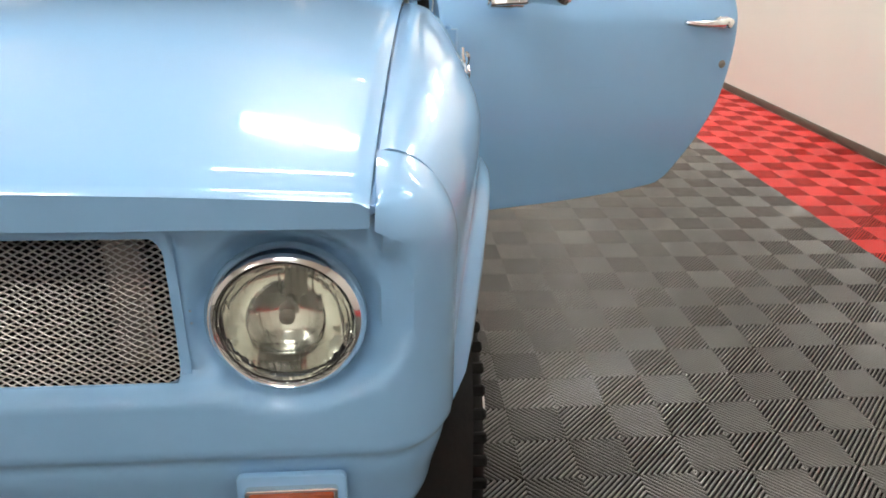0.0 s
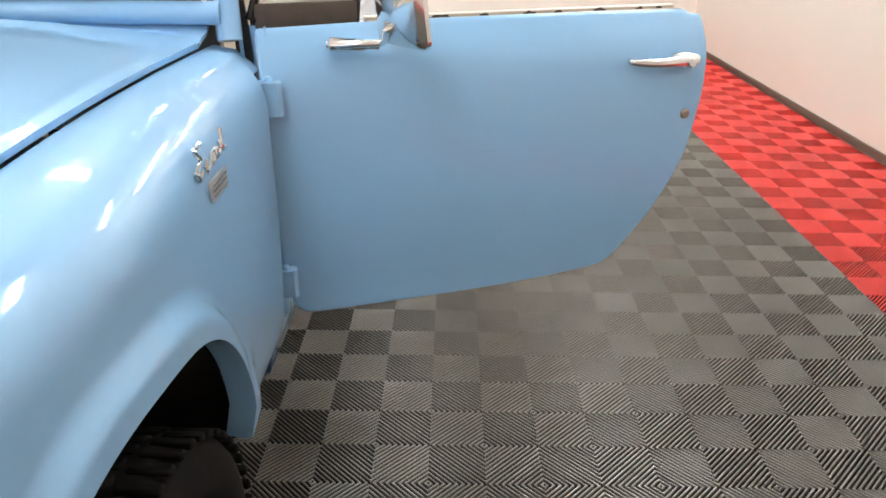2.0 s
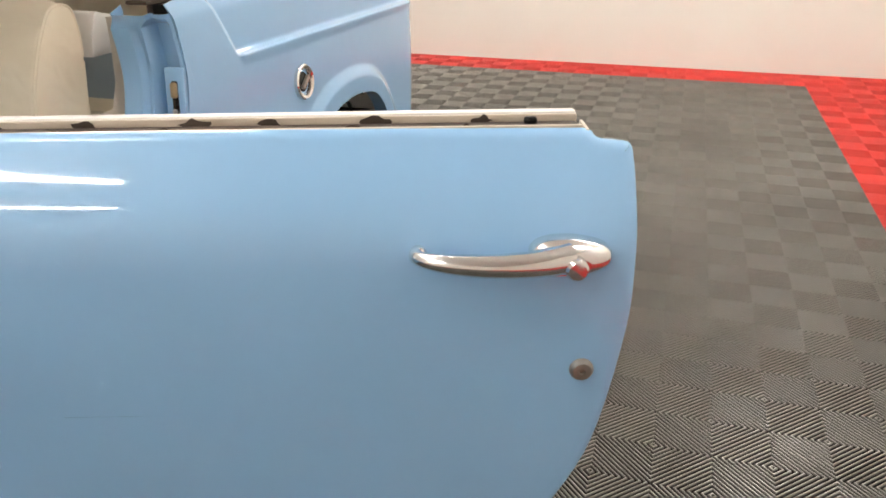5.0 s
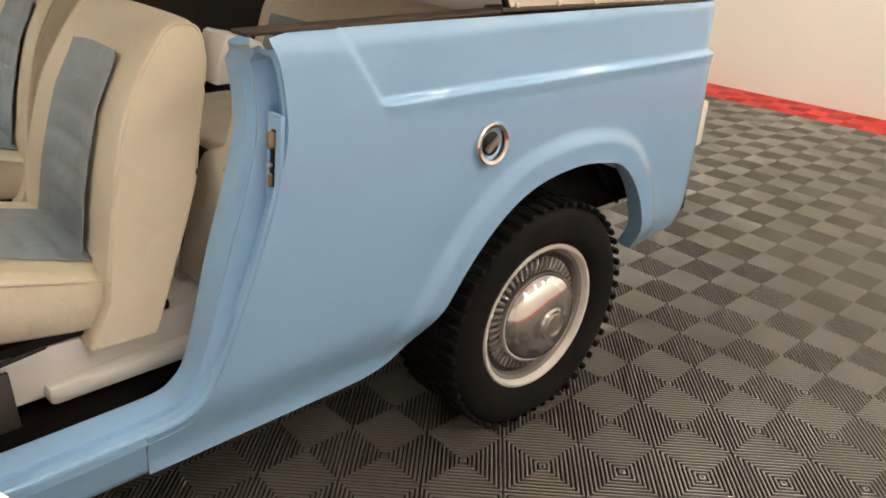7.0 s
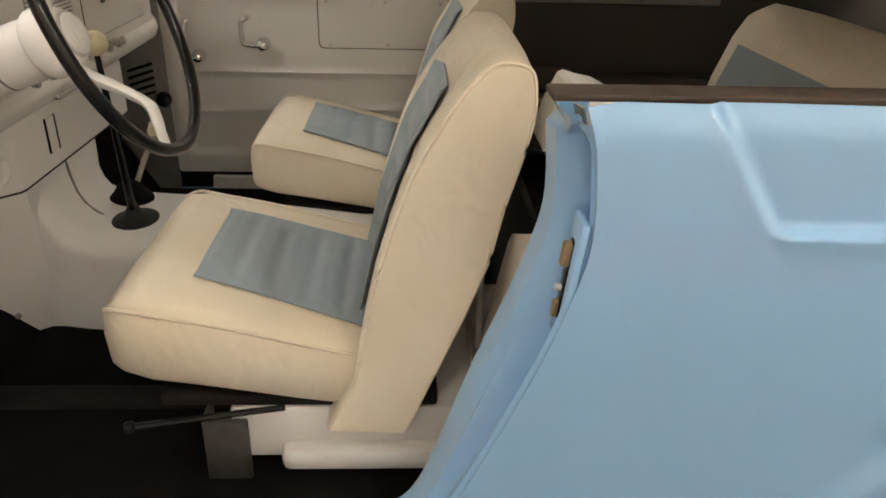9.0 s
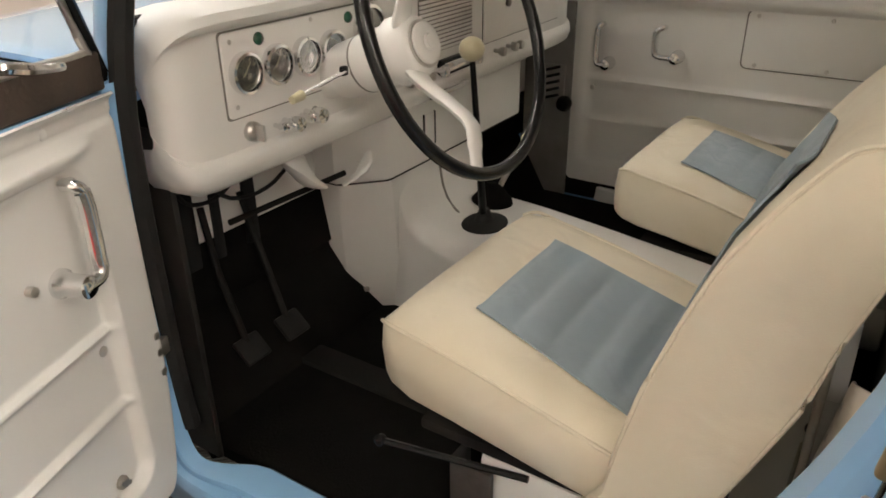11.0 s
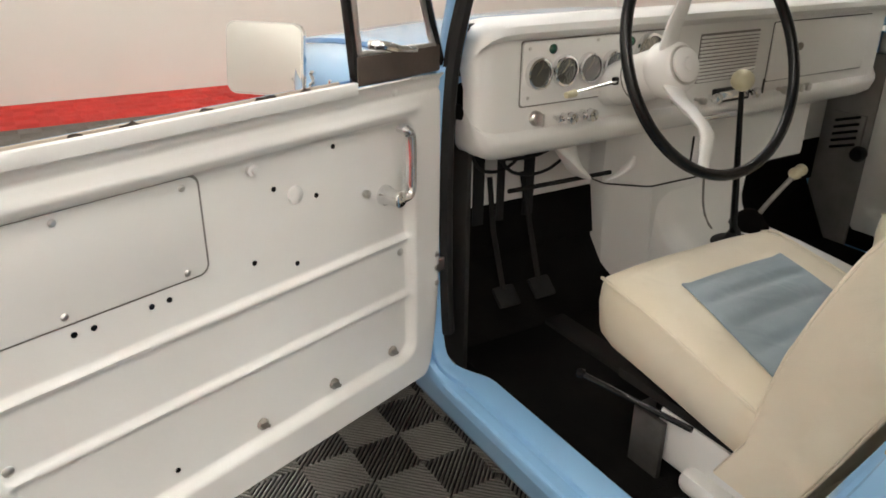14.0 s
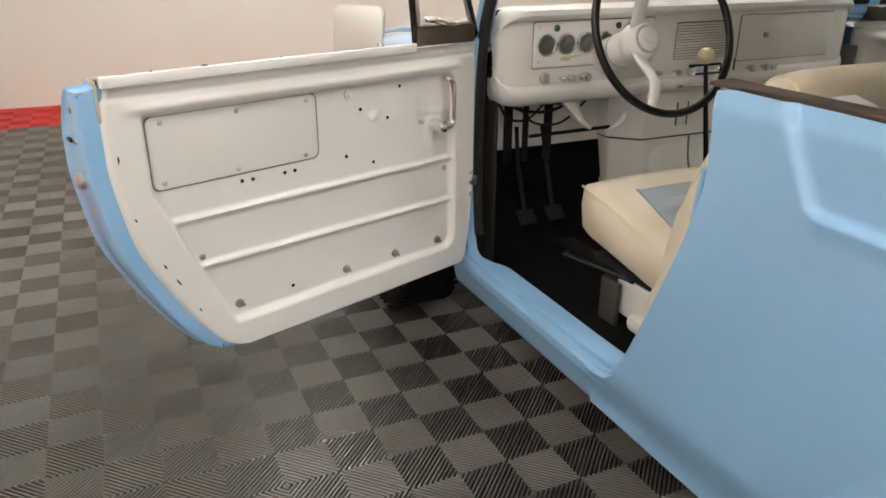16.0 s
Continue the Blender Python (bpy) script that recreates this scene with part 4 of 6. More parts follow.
# window slot along the top of the door
part("window_slot", moved(box((0.605, 0.0675, 1.1375), (0.788, 0.027, 0.010), 0.001), DOOR), BROWN, door, "rust-brown window slot")
part("top_cap", moved(box((0.605, 0.092, 1.141), (0.79, 0.013, 0.022), 0.003), DOOR), IVORY, door, "white lip on the cabin side of the window slot")
part("slot_wall", moved(box((0.605, 0.0510, 1.1315), (0.79, 0.005, 0.031), 0.0015), DOOR), SILL, door, "chipped cream wall of the window slot")
part("slot_wall", moved(box((0.605, 0.0835, 1.1420), (0.79, 0.004, 0.015), 0.001), DOOR), SILL, door, "chipped cream wall of the window slot")
part("end_flange", moved(box((1.004, 0.062, 1.104), (0.004, 0.036, 0.080), 0.0015), DOOR), SILL, door, "white end flange of the window slot")
part("slot_stop", moved(box((0.95, 0.072, 1.146), (0.014, 0.008, 0.008), 0.003), DOOR), BLACK, door)
rust = random.Random(4)
for u, w in ((0.285, 0.028), (0.365, 0.044), (0.47, 0.024), (0.585, 0.034), (0.66, 0.022), (0.77, 0.030), (0.88, 0.020)):
    blot = [(w * 0.55 * rust.uniform(0.7, 1.1) * math.cos(k * math.tau / 14), 0.0065 * rust.uniform(0.5, 1.15) * math.sin(k * math.tau / 14)) for k in range(14)]
    part("rust_patch", plate(blot, 0.0012, on_door(DOOR, u, 1.1425, 0.0533)), BROWN, door, "rust-brown bare patch")
    part("rust_patch", plate(blot, 0.0012, on_door(DOOR, u + 0.02, 1.1440, 0.0806)), BROWN, door, "rust-brown bare patch")


# vent window frame: raked front post, upright rear post
def vent_window(door, at):
    pts = [at @ Vector(p) for p in ((-0.035, 0.066, 1.156), (0.186, 0.066, 1.160), (0.222, 0.064, 1.50), (0.09, 0.064, 1.52))]
    f = part("vent_frame", tube([pts[0].lerp(pts[1], k / 6) for k in range(7)], 0.010, 8, flat=1.2), BLACK, door, "black vent window frame")
    part("vent_seal", moved(box((0.082, 0.066, 1.163), (0.216, 0.020, 0.050), 0.004), at), BROWN, door, "dark rubber seal below the vent window")
    part("rear_post", tube([pts[1] - Vector((0, 0, 0.02)), pts[2]], 0.009, 8), BLACK, door, "black vent window post")
    part("front_post", tube([pts[0], pts[3]], 0.009, 8), BLACK, door, "black raked vent window post")
    part("top_bar", tube([pts[2], pts[3]], 0.012, 8), BLACK, door)
    ch = [at @ Vector(p) for p in ((-0.005, 0.070, 1.188), (0.08, 0.070, 1.189), (0.168, 0.070, 1.191), (0.181, 0.070, 1.205), (0.195, 0.070, 1.35), (0.206, 0.070, 1.49), (0.105, 0.070, 1.495), (0.0, 0.070, 1.21))]
    part("vent_trim", tube(smooth(ch, 4, closed=True), 0.006, 8, closed=True), DULL, door, "tarnished chrome vent window trim")
    me = [at @ Vector(p) for p in ((-0.002, 0.068, 1.190), (0.178, 0.068, 1.193), (0.204, 0.068, 1.49), (0.105, 0.068, 1.49))]
    bm = mesh_from(me + [q + at.to_3x3() @ Vector((0, 0.003, 0)) for q in me], [(0, 1, 2, 3), (7, 6, 5, 4), (0, 4, 5, 1), (1, 5, 6, 2), (2, 6, 7, 3), (3, 7, 4, 0)])
    g = part("vent_pane", bm, GLASS, door, "clear vent window glass")
    g.visible_shadow = False
    part("vent_latch", tube(smooth([at @ Vector(p) for p in ((0.160, 0.076, 1.205), (0.150, 0.096, 1.205), (0.11, 0.102, 1.195), (0.07, 0.100, 1.190))], 4), [0.008] * 4 + [0.0075] * 4 + [0.006] * 4 + [0.005], 8), CHROME, door, "chrome vent window latch")


vent_window(door, DOOR)
vent_window(far_door, FAR_DOOR)

# outer handle, lock, hinges
def handle(door, at):
    def p(u, w, z):
        return at @ Vector((u, w - belly(z), z))
    grip = smooth([p(0.832, -0.002, 1.036), p(0.832, -0.014, 1.036), p(0.860, -0.024, 1.034), p(0.905, -0.029, 1.033), p(0.945, -0.028, 1.034), p(0.980, -0.020, 1.036)], 5)
    h = part("door_handle", tube(grip, [0.009, 0.009, 0.0085, 0.008, 0.0075, 0.0075, 0.008, 0.0085, 0.009, 0.0095, 0.010, 0.0105, 0.011, 0.0115, 0.012, 0.0122, 0.0125, 0.0128, 0.013, 0.0133, 0.0136, 0.014, 0.0145, 0.015, 0.0155, 0.016], 14), CHROME, door, "curved chrome door handle")
    part("escutcheon", loft([[p(0.978 + sh + (a if math.cos(k * math.tau / 32) < 0 else a + 0.008) * math.copysign(abs(math.cos(k * math.tau / 32)) ** (0.72 if math.cos(k * math.tau / 32) < 0 else 1.35), math.cos(k * math.tau / 32)), w, 1.033 + g * math.copysign(abs(math.sin(k * math.tau / 32)) ** 0.72, math.sin(k * math.tau / 32))) for k in range(32)] for w, a, g, sh in ((-0.001, 0.037, 0.0205, 0.0), (-0.013, 0.037, 0.0205, 0.0), (-0.018, 0.035, 0.019, -0.001), (-0.023, 0.029, 0.0165, -0.003), (-0.027, 0.022, 0.013, -0.005))]), CHROME, h, "rounded chrome handle base", 40)
    part("push_button", lathe([(0.0115, 0), (0.0115, 0.012), (0.009, 0.015), (0, 0.016)], 18, at @ Matrix.Translation((0.984, -0.024 - belly(1.02), 1.030)) @ pose(0, 0, 0, 90)), CHROME, h, "round chrome push button")
    part("lock_cylinder", lathe([(0.013, 0), (0.013, 0.005), (0.010, 0.009), (0.004, 0.009), (0.003, 0.006), (0, 0.006)], 18, at @ Matrix.Translation((1.003, -0.001 - belly(0.89), 0.898)) @ pose(0, 0, 0, 90)), STEEL, door, "small round door lock")


handle(door, DOOR)
for z0, z1 in ((0.977, 1.046), (0.556, 0.622)):
    prof = ((-0.078, -0.012), (-0.052, -0.036), (-0.004, -0.042), (0.006, -0.036), (0.006, -0.012), (-0.038, -0.004), (-0.076, 0.0))
    part("hinge", loft([[DOOR @ Vector((u, w, z)) for u, w in prof] for z in (z0, z1)]), PAINT, car, "light blue strap hinge")
    part("hinge_pin", lathe([(0.009, 0), (0.009, 0.008), (0.005, 0.012), (0, 0.012)], 12, DOOR @ Matrix.Translation((-0.018, -0.024, z1 - 0.001))), PAINT, car)
part("hinge_bracket", moved(box((-0.03, 0.014, 0.512), (0.034, 0.024, 0.044), 0.008), DOOR), PAINT, car, "light blue bracket under the hinge")
# check strap seen at the hinge side
part("check_strap", moved(box((-0.02, 0.075, 0.735), (0.055, 0.010, 0.030), 0.003), DOOR), DULL, car, "steel door check strap")
for z in (0.70, 0.735, 0.765):
    part("strap_bolt", lathe([(0.007, 0), (0.007, 0.004), (0, 0.006)], 8, on_door(DOOR, -0.012, z, 0.078)), DULL, door)
# latch on the door's rear edge
part("door_latch", moved(lathe([(0.028, 0), (0.028, 0.008), (0.018, 0.010), (0.018, 0.022), (0.011, 0.028), (0, 0.029)], 16), DOOR @ Matrix.Translation((1.026, 0.036, 0.950)) @ pose(0, 0, 0, 0, 90, 0)), DULL, door, "round chrome door latch")
part("latch_slot", moved(box((1.047, 0.020, 1.030), (0.006, 0.020, 0.010), 0.002, 1), DOOR), BLACK, door, "dark slot in the door's rear edge")
for z in (1.09, 1.03, 0.90):
    part("edge_screw", lathe([(0.006, 0), (0.006, 0.003), (0, 0.004)], 10, DOOR @ Matrix.Translation((1.044 - (0.02 if z < 0.92 else 0), 0.045, z)) @ pose(0, 0, 0, 0, 90, 0)), STEEL, door)

# mirror: plain rounded plate on a chrome arm
MIRROR = Matrix.Translation((1.153, 0.030, 1.175)) @ Matrix.Rotation(radians(-48), 4, "Z") @ ONTO @ pose(0, 0, 0, -8)
mirror = part("side_mirror", plate(rounded(-0.075, -0.062, 0.075, 0.062, 0.020), 0.010, MIRROR @ Matrix.Translation((0, 0, -0.010)), 0.0), CHROME, door, "rectangular chrome side mirror")
part("mirror_back", loft([[MIRROR @ Vector((x * f, y * f, z)) for x, y in rounded(-0.075, -0.062, 0.075, 0.062, 0.020)] for f, z in ((1.0, -0.009), (0.93, -0.020), (0.6, -0.034), (0.2, -0.040))]), CHROME, mirror, "domed chrome mirror back")
part("mirror_glass", plate(rounded(-0.072, -0.059, 0.072, 0.059, 0.018), 0.0015, MIRROR @ Matrix.Translation((0, 0, 0.0002)), 0.0004), SILVER, mirror, "silvered mirror glass")
b0, b1 = DOOR @ Vector((0.112, -0.012, 1.112)), DOOR @ Vector((0.215, -0.016, 1.104))
part("mirror_foot", tube(smooth([b0 + Vector((-0.006, 0, 0)), b0.lerp(b1, 0.12), b0.lerp(b1, 0.5), b1], 4), [0.010] * 2 + [0.018] * 4 + [0.017] * 4 + [0.010] * 3, 12, flat=0.8), CHROME, mirror, "long chrome mirror foot")
knee = DOOR @ Vector((0.215, -0.052, 1.118))
part("mirror_arm", tube(smooth([b0.lerp(b1, 0.15) + Vector((0, -0.012, 0)), b0.lerp(b1, 0.6) + Vector((0.004, -0.03, 0.008)), knee, Vector((1.12, 0.0, 1.15)), Vector((1.145, 0.022, 1.165))], 4), 0.008, 10), CHROME, mirror, "bent chrome mirror arm")

# fender script: unreadable bars and a small plate
part("fender_badge", merge(*[tube(smooth([(side_x(1.0) + 0.004 - 0.10 * max(0, z - 0.985) ** 1.4, y, z) for y, z in run], 4), 0.0045, 8) for run in (((-0.452, 1.012), (-0.470, 1.004), (-0.478, 1.018), (-0.455, 1.030), (-0.474, 1.048), (-0.448, 1.052)), ((-0.428, 1.020), (-0.440, 1.010), (-0.428, 1.004), (-0.414, 1.014)), ((-0.404, 1.022), (-0.412, 1.012), (-0.400, 1.008), (-0.396, 1.022), (-0.384, 1.012)), ((-0.380, 1.026), (-0.374, 1.012), (-0.362, 1.018), (-0.360, 1.030)), ((-0.350, 1.050), (-0.352, 1.018), (-0.338, 1.014)))]), CHROME, car, "chrome script badge on the fender")
part("badge_plate", box((side_x(0.96) + 0.003, -0.392, 0.970), (0.006, 0.085, 0.034), 0.002), DULL, car, "small grey badge plate")
for z in (0.979, 0.970, 0.961):
    part("badge_bar", box((side_x(0.96) + 0.0065, -0.392, z), (0.002, 0.070, 0.004), 0.0005, 1), STEEL, car)

# fuel filler
FILL = facing((side_x(0.89) + 0.003, 1.565, 0.885), (1, 0, 0.04))
filler = part("fuel_filler", lathe([(0.033, -0.02), (0.035, 0.0), (0.038, 0.007), (0.046, 0.010), (0.050, 0.006), (0.051, -0.004)], 32, FILL), CHROME, car, "round fuel filler with a chrome ring")
part("cap_well", lathe([(0.036, -0.018), (0.036, -0.014), (0, -0.014)], 24, FILL), BLACK, filler)
part("fuel_cap", lathe([(0.028, -0.014), (0.028, -0.002), (0.022, 0.002), (0, 0.003)], 24, FILL), BLACK, filler, "black fuel cap")
part("cap_grip", moved(box((0, 0, 0.006), (0.048, 0.014, 0.012), 0.004), FILL @ pose(0, 0, 0, 0, 0, 35)), STEEL, filler)

# striker on the rear jamb
STRIKE = Matrix.Translation((0.850, 1.030, 0.945)) @ Matrix.Rotation(radians(-6), 4, "X")
striker = part("striker", moved(box((0, 0.004, 0), (0.017, 0.012, 0.108), 0.004), STRIKE), BLACK, car, "worn brass and black door striker")
part("striker_block", moved(box((0.001, -0.004, 0.034), (0.014, 0.014, 0.034), 0.005, 3), STRIKE), BRASS, striker, "tarnished brass striker block")
part("striker_block", moved(box((0.001, -0.003, -0.040), (0.010, 0.011, 0.026), 0.004, 3), STRIKE), BRASS, striker, "tarnished brass striker block")
part("striker_pin", moved(lathe([(0.005, -0.004), (0.005, 0.004), (0.003, 0.006), (0, 0.006)], 12), STRIKE @ Matrix.Translation((0, -0.004, -0.012)) @ pose(0, 0, 0, 90)), DULL, striker)
part("striker_plate", moved(box((0, 0.006, 0.0), (0.050, 0.010, 0.165), 0.004), STRIKE), PAINT, car, "light blue raised striker plate")

# windshield frame and cowl
for s in (1, -1):
    part("windshield_post", tube([(s * 0.795, 0.045, 1.12), (s * 0.785, 0.075, 1.25), (s * 0.755, 0.165, 1.62)], 0.026, 10), PAINT, car, "light blue windshield post")
    part("post_seal", tube(smooth([(s * 0.806, 0.082, 0.56), (s * 0.812, 0.080, 0.70), (s * 0.815, 0.082, 0.95), (s * 0.808, 0.088, 1.14), (s * 0.786, 0.112, 1.30), (s * 0.752, 0.200, 1.62)], 4), 0.017, 8), RUBBER, car, "black rubber door seal")
part("windshield_header", tube([(-0.755, 0.165, 1.62), (0.755, 0.165, 1.62)], 0.028, 10), PAINT, car)
part("windshield_base", tube([(-0.785, 0.04, 1.175), (0.785, 0.04, 1.175)], 0.024, 10), PAINT, car, "light blue windshield base rail")
part("windshield_seal", tube([(-0.77, 0.052, 1.205), (0.77, 0.052, 1.205)], 0.011, 8), RUBBER, car)
ws = [Vector(p) for p in ((-0.77, 0.05, 1.20), (0.77, 0.05, 1.20), (0.735, 0.158, 1.60), (-0.735, 0.158, 1.60))]
g = part("windshield", mesh_from(ws + [p + Vector((0, 0.005, 0)) for p in ws], [(0, 1, 2, 3), (7, 6, 5, 4), (0, 4, 5, 1), (1, 5, 6, 2), (2, 6, 7, 3), (3, 7, 4, 0)]), GLASS, car, "clear flat windshield glass")
g.visible_shadow = False
cowl = [[(0.752 * u, y, 1.118 + 0.03 * (1 - abs(u) ** 2.2) * (1 if y < 0.02 else 0.6) + dz) for u in [math.sin(k / 16 * math.pi / 2) for k in range(-16, 17)]] for y, dz in ((-0.018, 0.0), (0.0, 0.008), (0.03, 0.012), (0.06, 0.03))]
part("cowl", shell(cowl, -0.008), PAINT, car, "light blue cowl panel")
for s in (1, -1):
    side = [[(s * x, y, z) for x, z in ((0.752, 1.110), (0.80, 1.100), (0.845, 1.06), (0.865, 1.0), (0.872, 0.85), (0.868, 0.60), (0.845, 0.45))] for y in (-0.03, 0.0, 0.03, 0.06)]
    part("cowl_side", shell([r[:3] for r in side], 0.003 * s), PAINT, car, "light blue cowl corner")


# ---- cab: dashboard, column, console, seats ----
def face_y(x):
    """The dashboard's face leans forward a little towards the passenger."""
    return lerp(0.085, 0.125, (x + 0.66) / 1.46)


def dash_ring(x, end=0.0):
    y = face_y(x)
    r = [(y - 0.10, 1.222), (y - 0.012, 1.226), (y + 0.018, 1.216), (y + 0.024, 1.203), (y + 0.016, 1.193), (y, 1.188), (y, 1.10), (y, 1.006), (y + 0.012, 0.998), (y + 0.015, 0.985), (y + 0.006, 0.962), (y - 0.02, 0.946), (y - 0.10, 0.940)]
    c = Vector((0, y - 0.07, 1.085))
    return [Vector((x, lerp(p[0], c.y, end), lerp(p[1], c.z, end * 0.8))) for p in r]


def dash():
    rows = [dash_ring(x, e) for x, e in ((0.770, 0.75), (0.768, 0.5), (0.762, 0.28), (0.748, 0.12), (0.725, 0.03), (0.69, 0.0))]
    rows += [dash_ring(lerp(0.68, -0.60, k / 18)) for k in range(19)]
    rows += [dash_ring(x, e) for x, e in ((-0.625, 0.02), (-0.645, 0.12), (-0.656, 0.3), (-0.66, 0.6))]
    bm = grid(rows)
    bmesh.ops.recalc_face_normals(bm, faces=bm.faces)
    bmesh.ops.solidify(bm, geom=bm.faces[:], thickness=0.003)
    return bm


dashboard = part("dashboard", dash(), IVORY, car, "white painted steel dashboard", 45)
TILT = Matrix.Rotation(radians(1.6), 4, "Z")


def on_dash(x, z, out=0.0):
    return Matrix.Translation((x, face_y(x) + out, z)) @ TILT @ ONTO


def dash_plate(name, x0, z0, x1, z1, thick, mat, out=0.0, r=0.008, label="", bevel=0.0015):
    w, h = abs(x1 - x0) / 2, (z1 - z0) / 2
    return part(name, plate(rounded(-w, -h, w, h, min(r, h * 0.9)), thick, on_dash((x0 + x1) / 2, (z0 + z1) / 2, out), min(bevel, thick * 0.4)), mat, dashboard, label)


# a slightly larger grey plate paints the panel's shadow edge
dash_plate("panel_gap", 0.670, 1.054, 0.232, 1.186, 0.0012, SEAM, label="grey rim painted as the shadow edge round the gauge panel")
dash_plate("gauge_panel", 0.667, 1.057, 0.235, 1.183, 0.0045, IVORY, label="white gauge panel")


def gauge(x, z, r=0.034):
    at = on_dash(x, z, 0.004)
    g = part("gauge", lathe([(r * 0.80, 0.0), (r, 0.0), (r * 1.02, 0.006), (r * 0.97, 0.012), (r * 0.84, 0.013), (r * 0.80, 0.006)], 32, at, False), CHROME, dashboard, "round gauge with a chrome bezel")
    part("dial", lathe([(r * 0.84, 0.001), (r * 0.84, 0.003), (0, 0.003)], 24, at), FACE, g, "dark faded dial")
    part("needle", moved(box((0, r * 0.2, 0.0045), (0.0018, r * 0.8, 0.001), 0.0004, 1), at @ pose(0, 0, 0, 0, 0, 40)), KNOB, g)
    for k in range(-2, 3):
        part("scale_mark", moved(box((0, r * 0.66, 0.0036), (0.0014, r * 0.16, 0.0008), 0, 1), at @ pose(0, 0, 0, 0, 0, k * 32)), KNOB, g)
    part("cover_glass", lathe([(r * 0.83, 0.008), (r * 0.5, 0.0105), (0, 0.011), (0, 0.010), (r * 0.82, 0.007)], 24, at), GLASS, g).visible_shadow = False


for x in (0.628, 0.560, 0.492, 0.424):
    gauge(x, 1.121, 0.032)
gauge(0.318, 1.140, 0.042)
for x, z in ((0.592, 1.166), (0.374, 1.166)):
    part("indicator_lamp", lathe([(0.010, 0), (0.010, 0.003), (0.006, 0.007), (0, 0.008)], 16, on_dash(x, z, 0.004)), GREEN, dashboard, "green indicator jewel")
for x, z in ((0.650, 1.073), (0.650, 1.170), (0.47, 1.176), (0.34, 1.072)):
    part("panel_screw", lathe([(0.004, 0), (0.003, 0.002), (0, 0.0025)], 10, on_dash(x, z, 0.0045)), DULL, dashboard)


def dash_knob(x, z, r, deep, mat=CHROME):
    part("dash_knob", lathe([(r * 0.5, 0), (r * 0.45, deep * 0.4), (r * 0.8, deep * 0.5), (r, deep * 0.7), (r * 0.9, deep), (0, deep * 1.08)], 18, on_dash(x, z, 0.001)), mat, dashboard, "chrome pull knob")


part("ignition_switch", lathe([(0.016, 0), (0.016, 0.008), (0.012, 0.012), (0, 0.012)], 20, on_dash(0.625, 1.029)), DULL, dashboard, "chrome ignition switch")
part("key_tab", moved(box((0, 0, 0.02), (0.006, 0.026, 0.018), 0.002), on_dash(0.625, 1.029)), DULL, dashboard)
dash_knob(0.574, 1.025, 0.008, 0.026)
dash_knob(0.552, 1.026, 0.013, 0.038)
dash_knob(0.510, 1.025, 0.009, 0.028)
dash_knob(0.498, 1.027, 0.014, 0.040)
part("dash_hole", lathe([(0.009, 0), (0.009, 0.0015), (0, 0.0016)], 16, on_dash(0.474, 1.023)), BLACK, dashboard)
# louvred speaker grille: horizontal slots
dash_plate("louvre_back", 0.145, 1.052, -0.072, 1.166, 0.0015, SEAM, r=0.004)
for k in range(13):
    z = 1.057 + k * 0.0084
    part("louvre", moved(box((0, 0, 0.003), (0.213, 0.0058, 0.005), 0.0012, 1, m=pose(0, 0, 0, -22)), on_dash(0.0365, z)), IVORY, dashboard)
# glovebox lid, radio, heater knobs, ashtray, small lever
dash_plate("glovebox_gap", -0.123, 1.031, -0.561, 1.179, 0.0012, GAP, r=0.006)
glove = dash_plate("glovebox_lid", -0.125, 1.033, -0.559, 1.177, 0.0045, IVORY, r=0.006, label="white glovebox lid")
part("glovebox_lock", lathe([(0.010, 0), (0.010, 0.006), (0.006, 0.009), (0, 0.009)], 16, on_dash(-0.24, 1.113, 0.004)), STEEL, glove)
dash_plate("radio", 0.075, 0.999, -0.055, 1.033, 0.012, BLACK, r=0.003, label="small radio with chrome trim")
dash_plate("radio_trim", 0.065, 1.006, -0.045, 1.027, 0.016, CHROME, r=0.003)
for x in (0.083, -0.063):
    dash_knob(x, 1.015, 0.013, 0.030)
dash_plate("heater_plate", -0.118, 0.990, -0.123, 1.040, 0.004, BLACK, r=0.002)
for x in (-0.185, -0.250, -0.280):
    dash_knob(x, 1.008, 0.011, 0.030, DULL)
dash_knob(0.135, 1.015, 0.009, 0.03, DULL)
dash_knob(0.215, 1.018, 0.009, 0.03, DULL)
part("ashtray_pull", moved(box((0, 0, 0.008), (0.16, 0.012, 0.016), 0.004), Matrix.Translation((0.06, face_y(0.06) + 0.014, 0.972)) @ TILT @ ONTO), CHROME, dashboard, "chrome ashtray pull")

# steering column and wheel
WHEEL_C = Vector((0.428, 0.388, 1.1775))
AXIS = Vector((0.0, math.cos(radians(21)), math.sin(radians(21)))).normalized()
SIDEWAYS = Vector((1, 0, 0))
UPWARDS = AXIS.cross(SIDEWAYS)
STEER = Matrix.Translation(WHEEL_C) @ Matrix((SIDEWAYS, UPWARDS, AXIS)).transposed().to_4x4()
HUB = STEER @ Matrix.Translation((-0.008, 0.0, -0.088))
steering = part("steering_wheel", moved(tube([(0.218 * math.cos(k * math.tau / 72), 0.218 * math.sin(k * math.tau / 72), 0.0) for k in range(72)], 0.0105, 12, closed=True), STEER), BLACK, car, "thin black two-spoke steering wheel")
column = part("steering_column", lathe([(0.036, -0.30), (0.038, -0.20), (0.040, -0.185), (0.045, -0.178), (0.048, -0.165), (0.049, -0.075), (0.048, -0.062), (0.047, -0.056)], 32, HUB), IVORY, car, "white painted steering column")
part("column_seam", lathe([(0.0488, -0.120), (0.0493, -0.118), (0.0488, -0.116)], 32, HUB), SEAM, column)
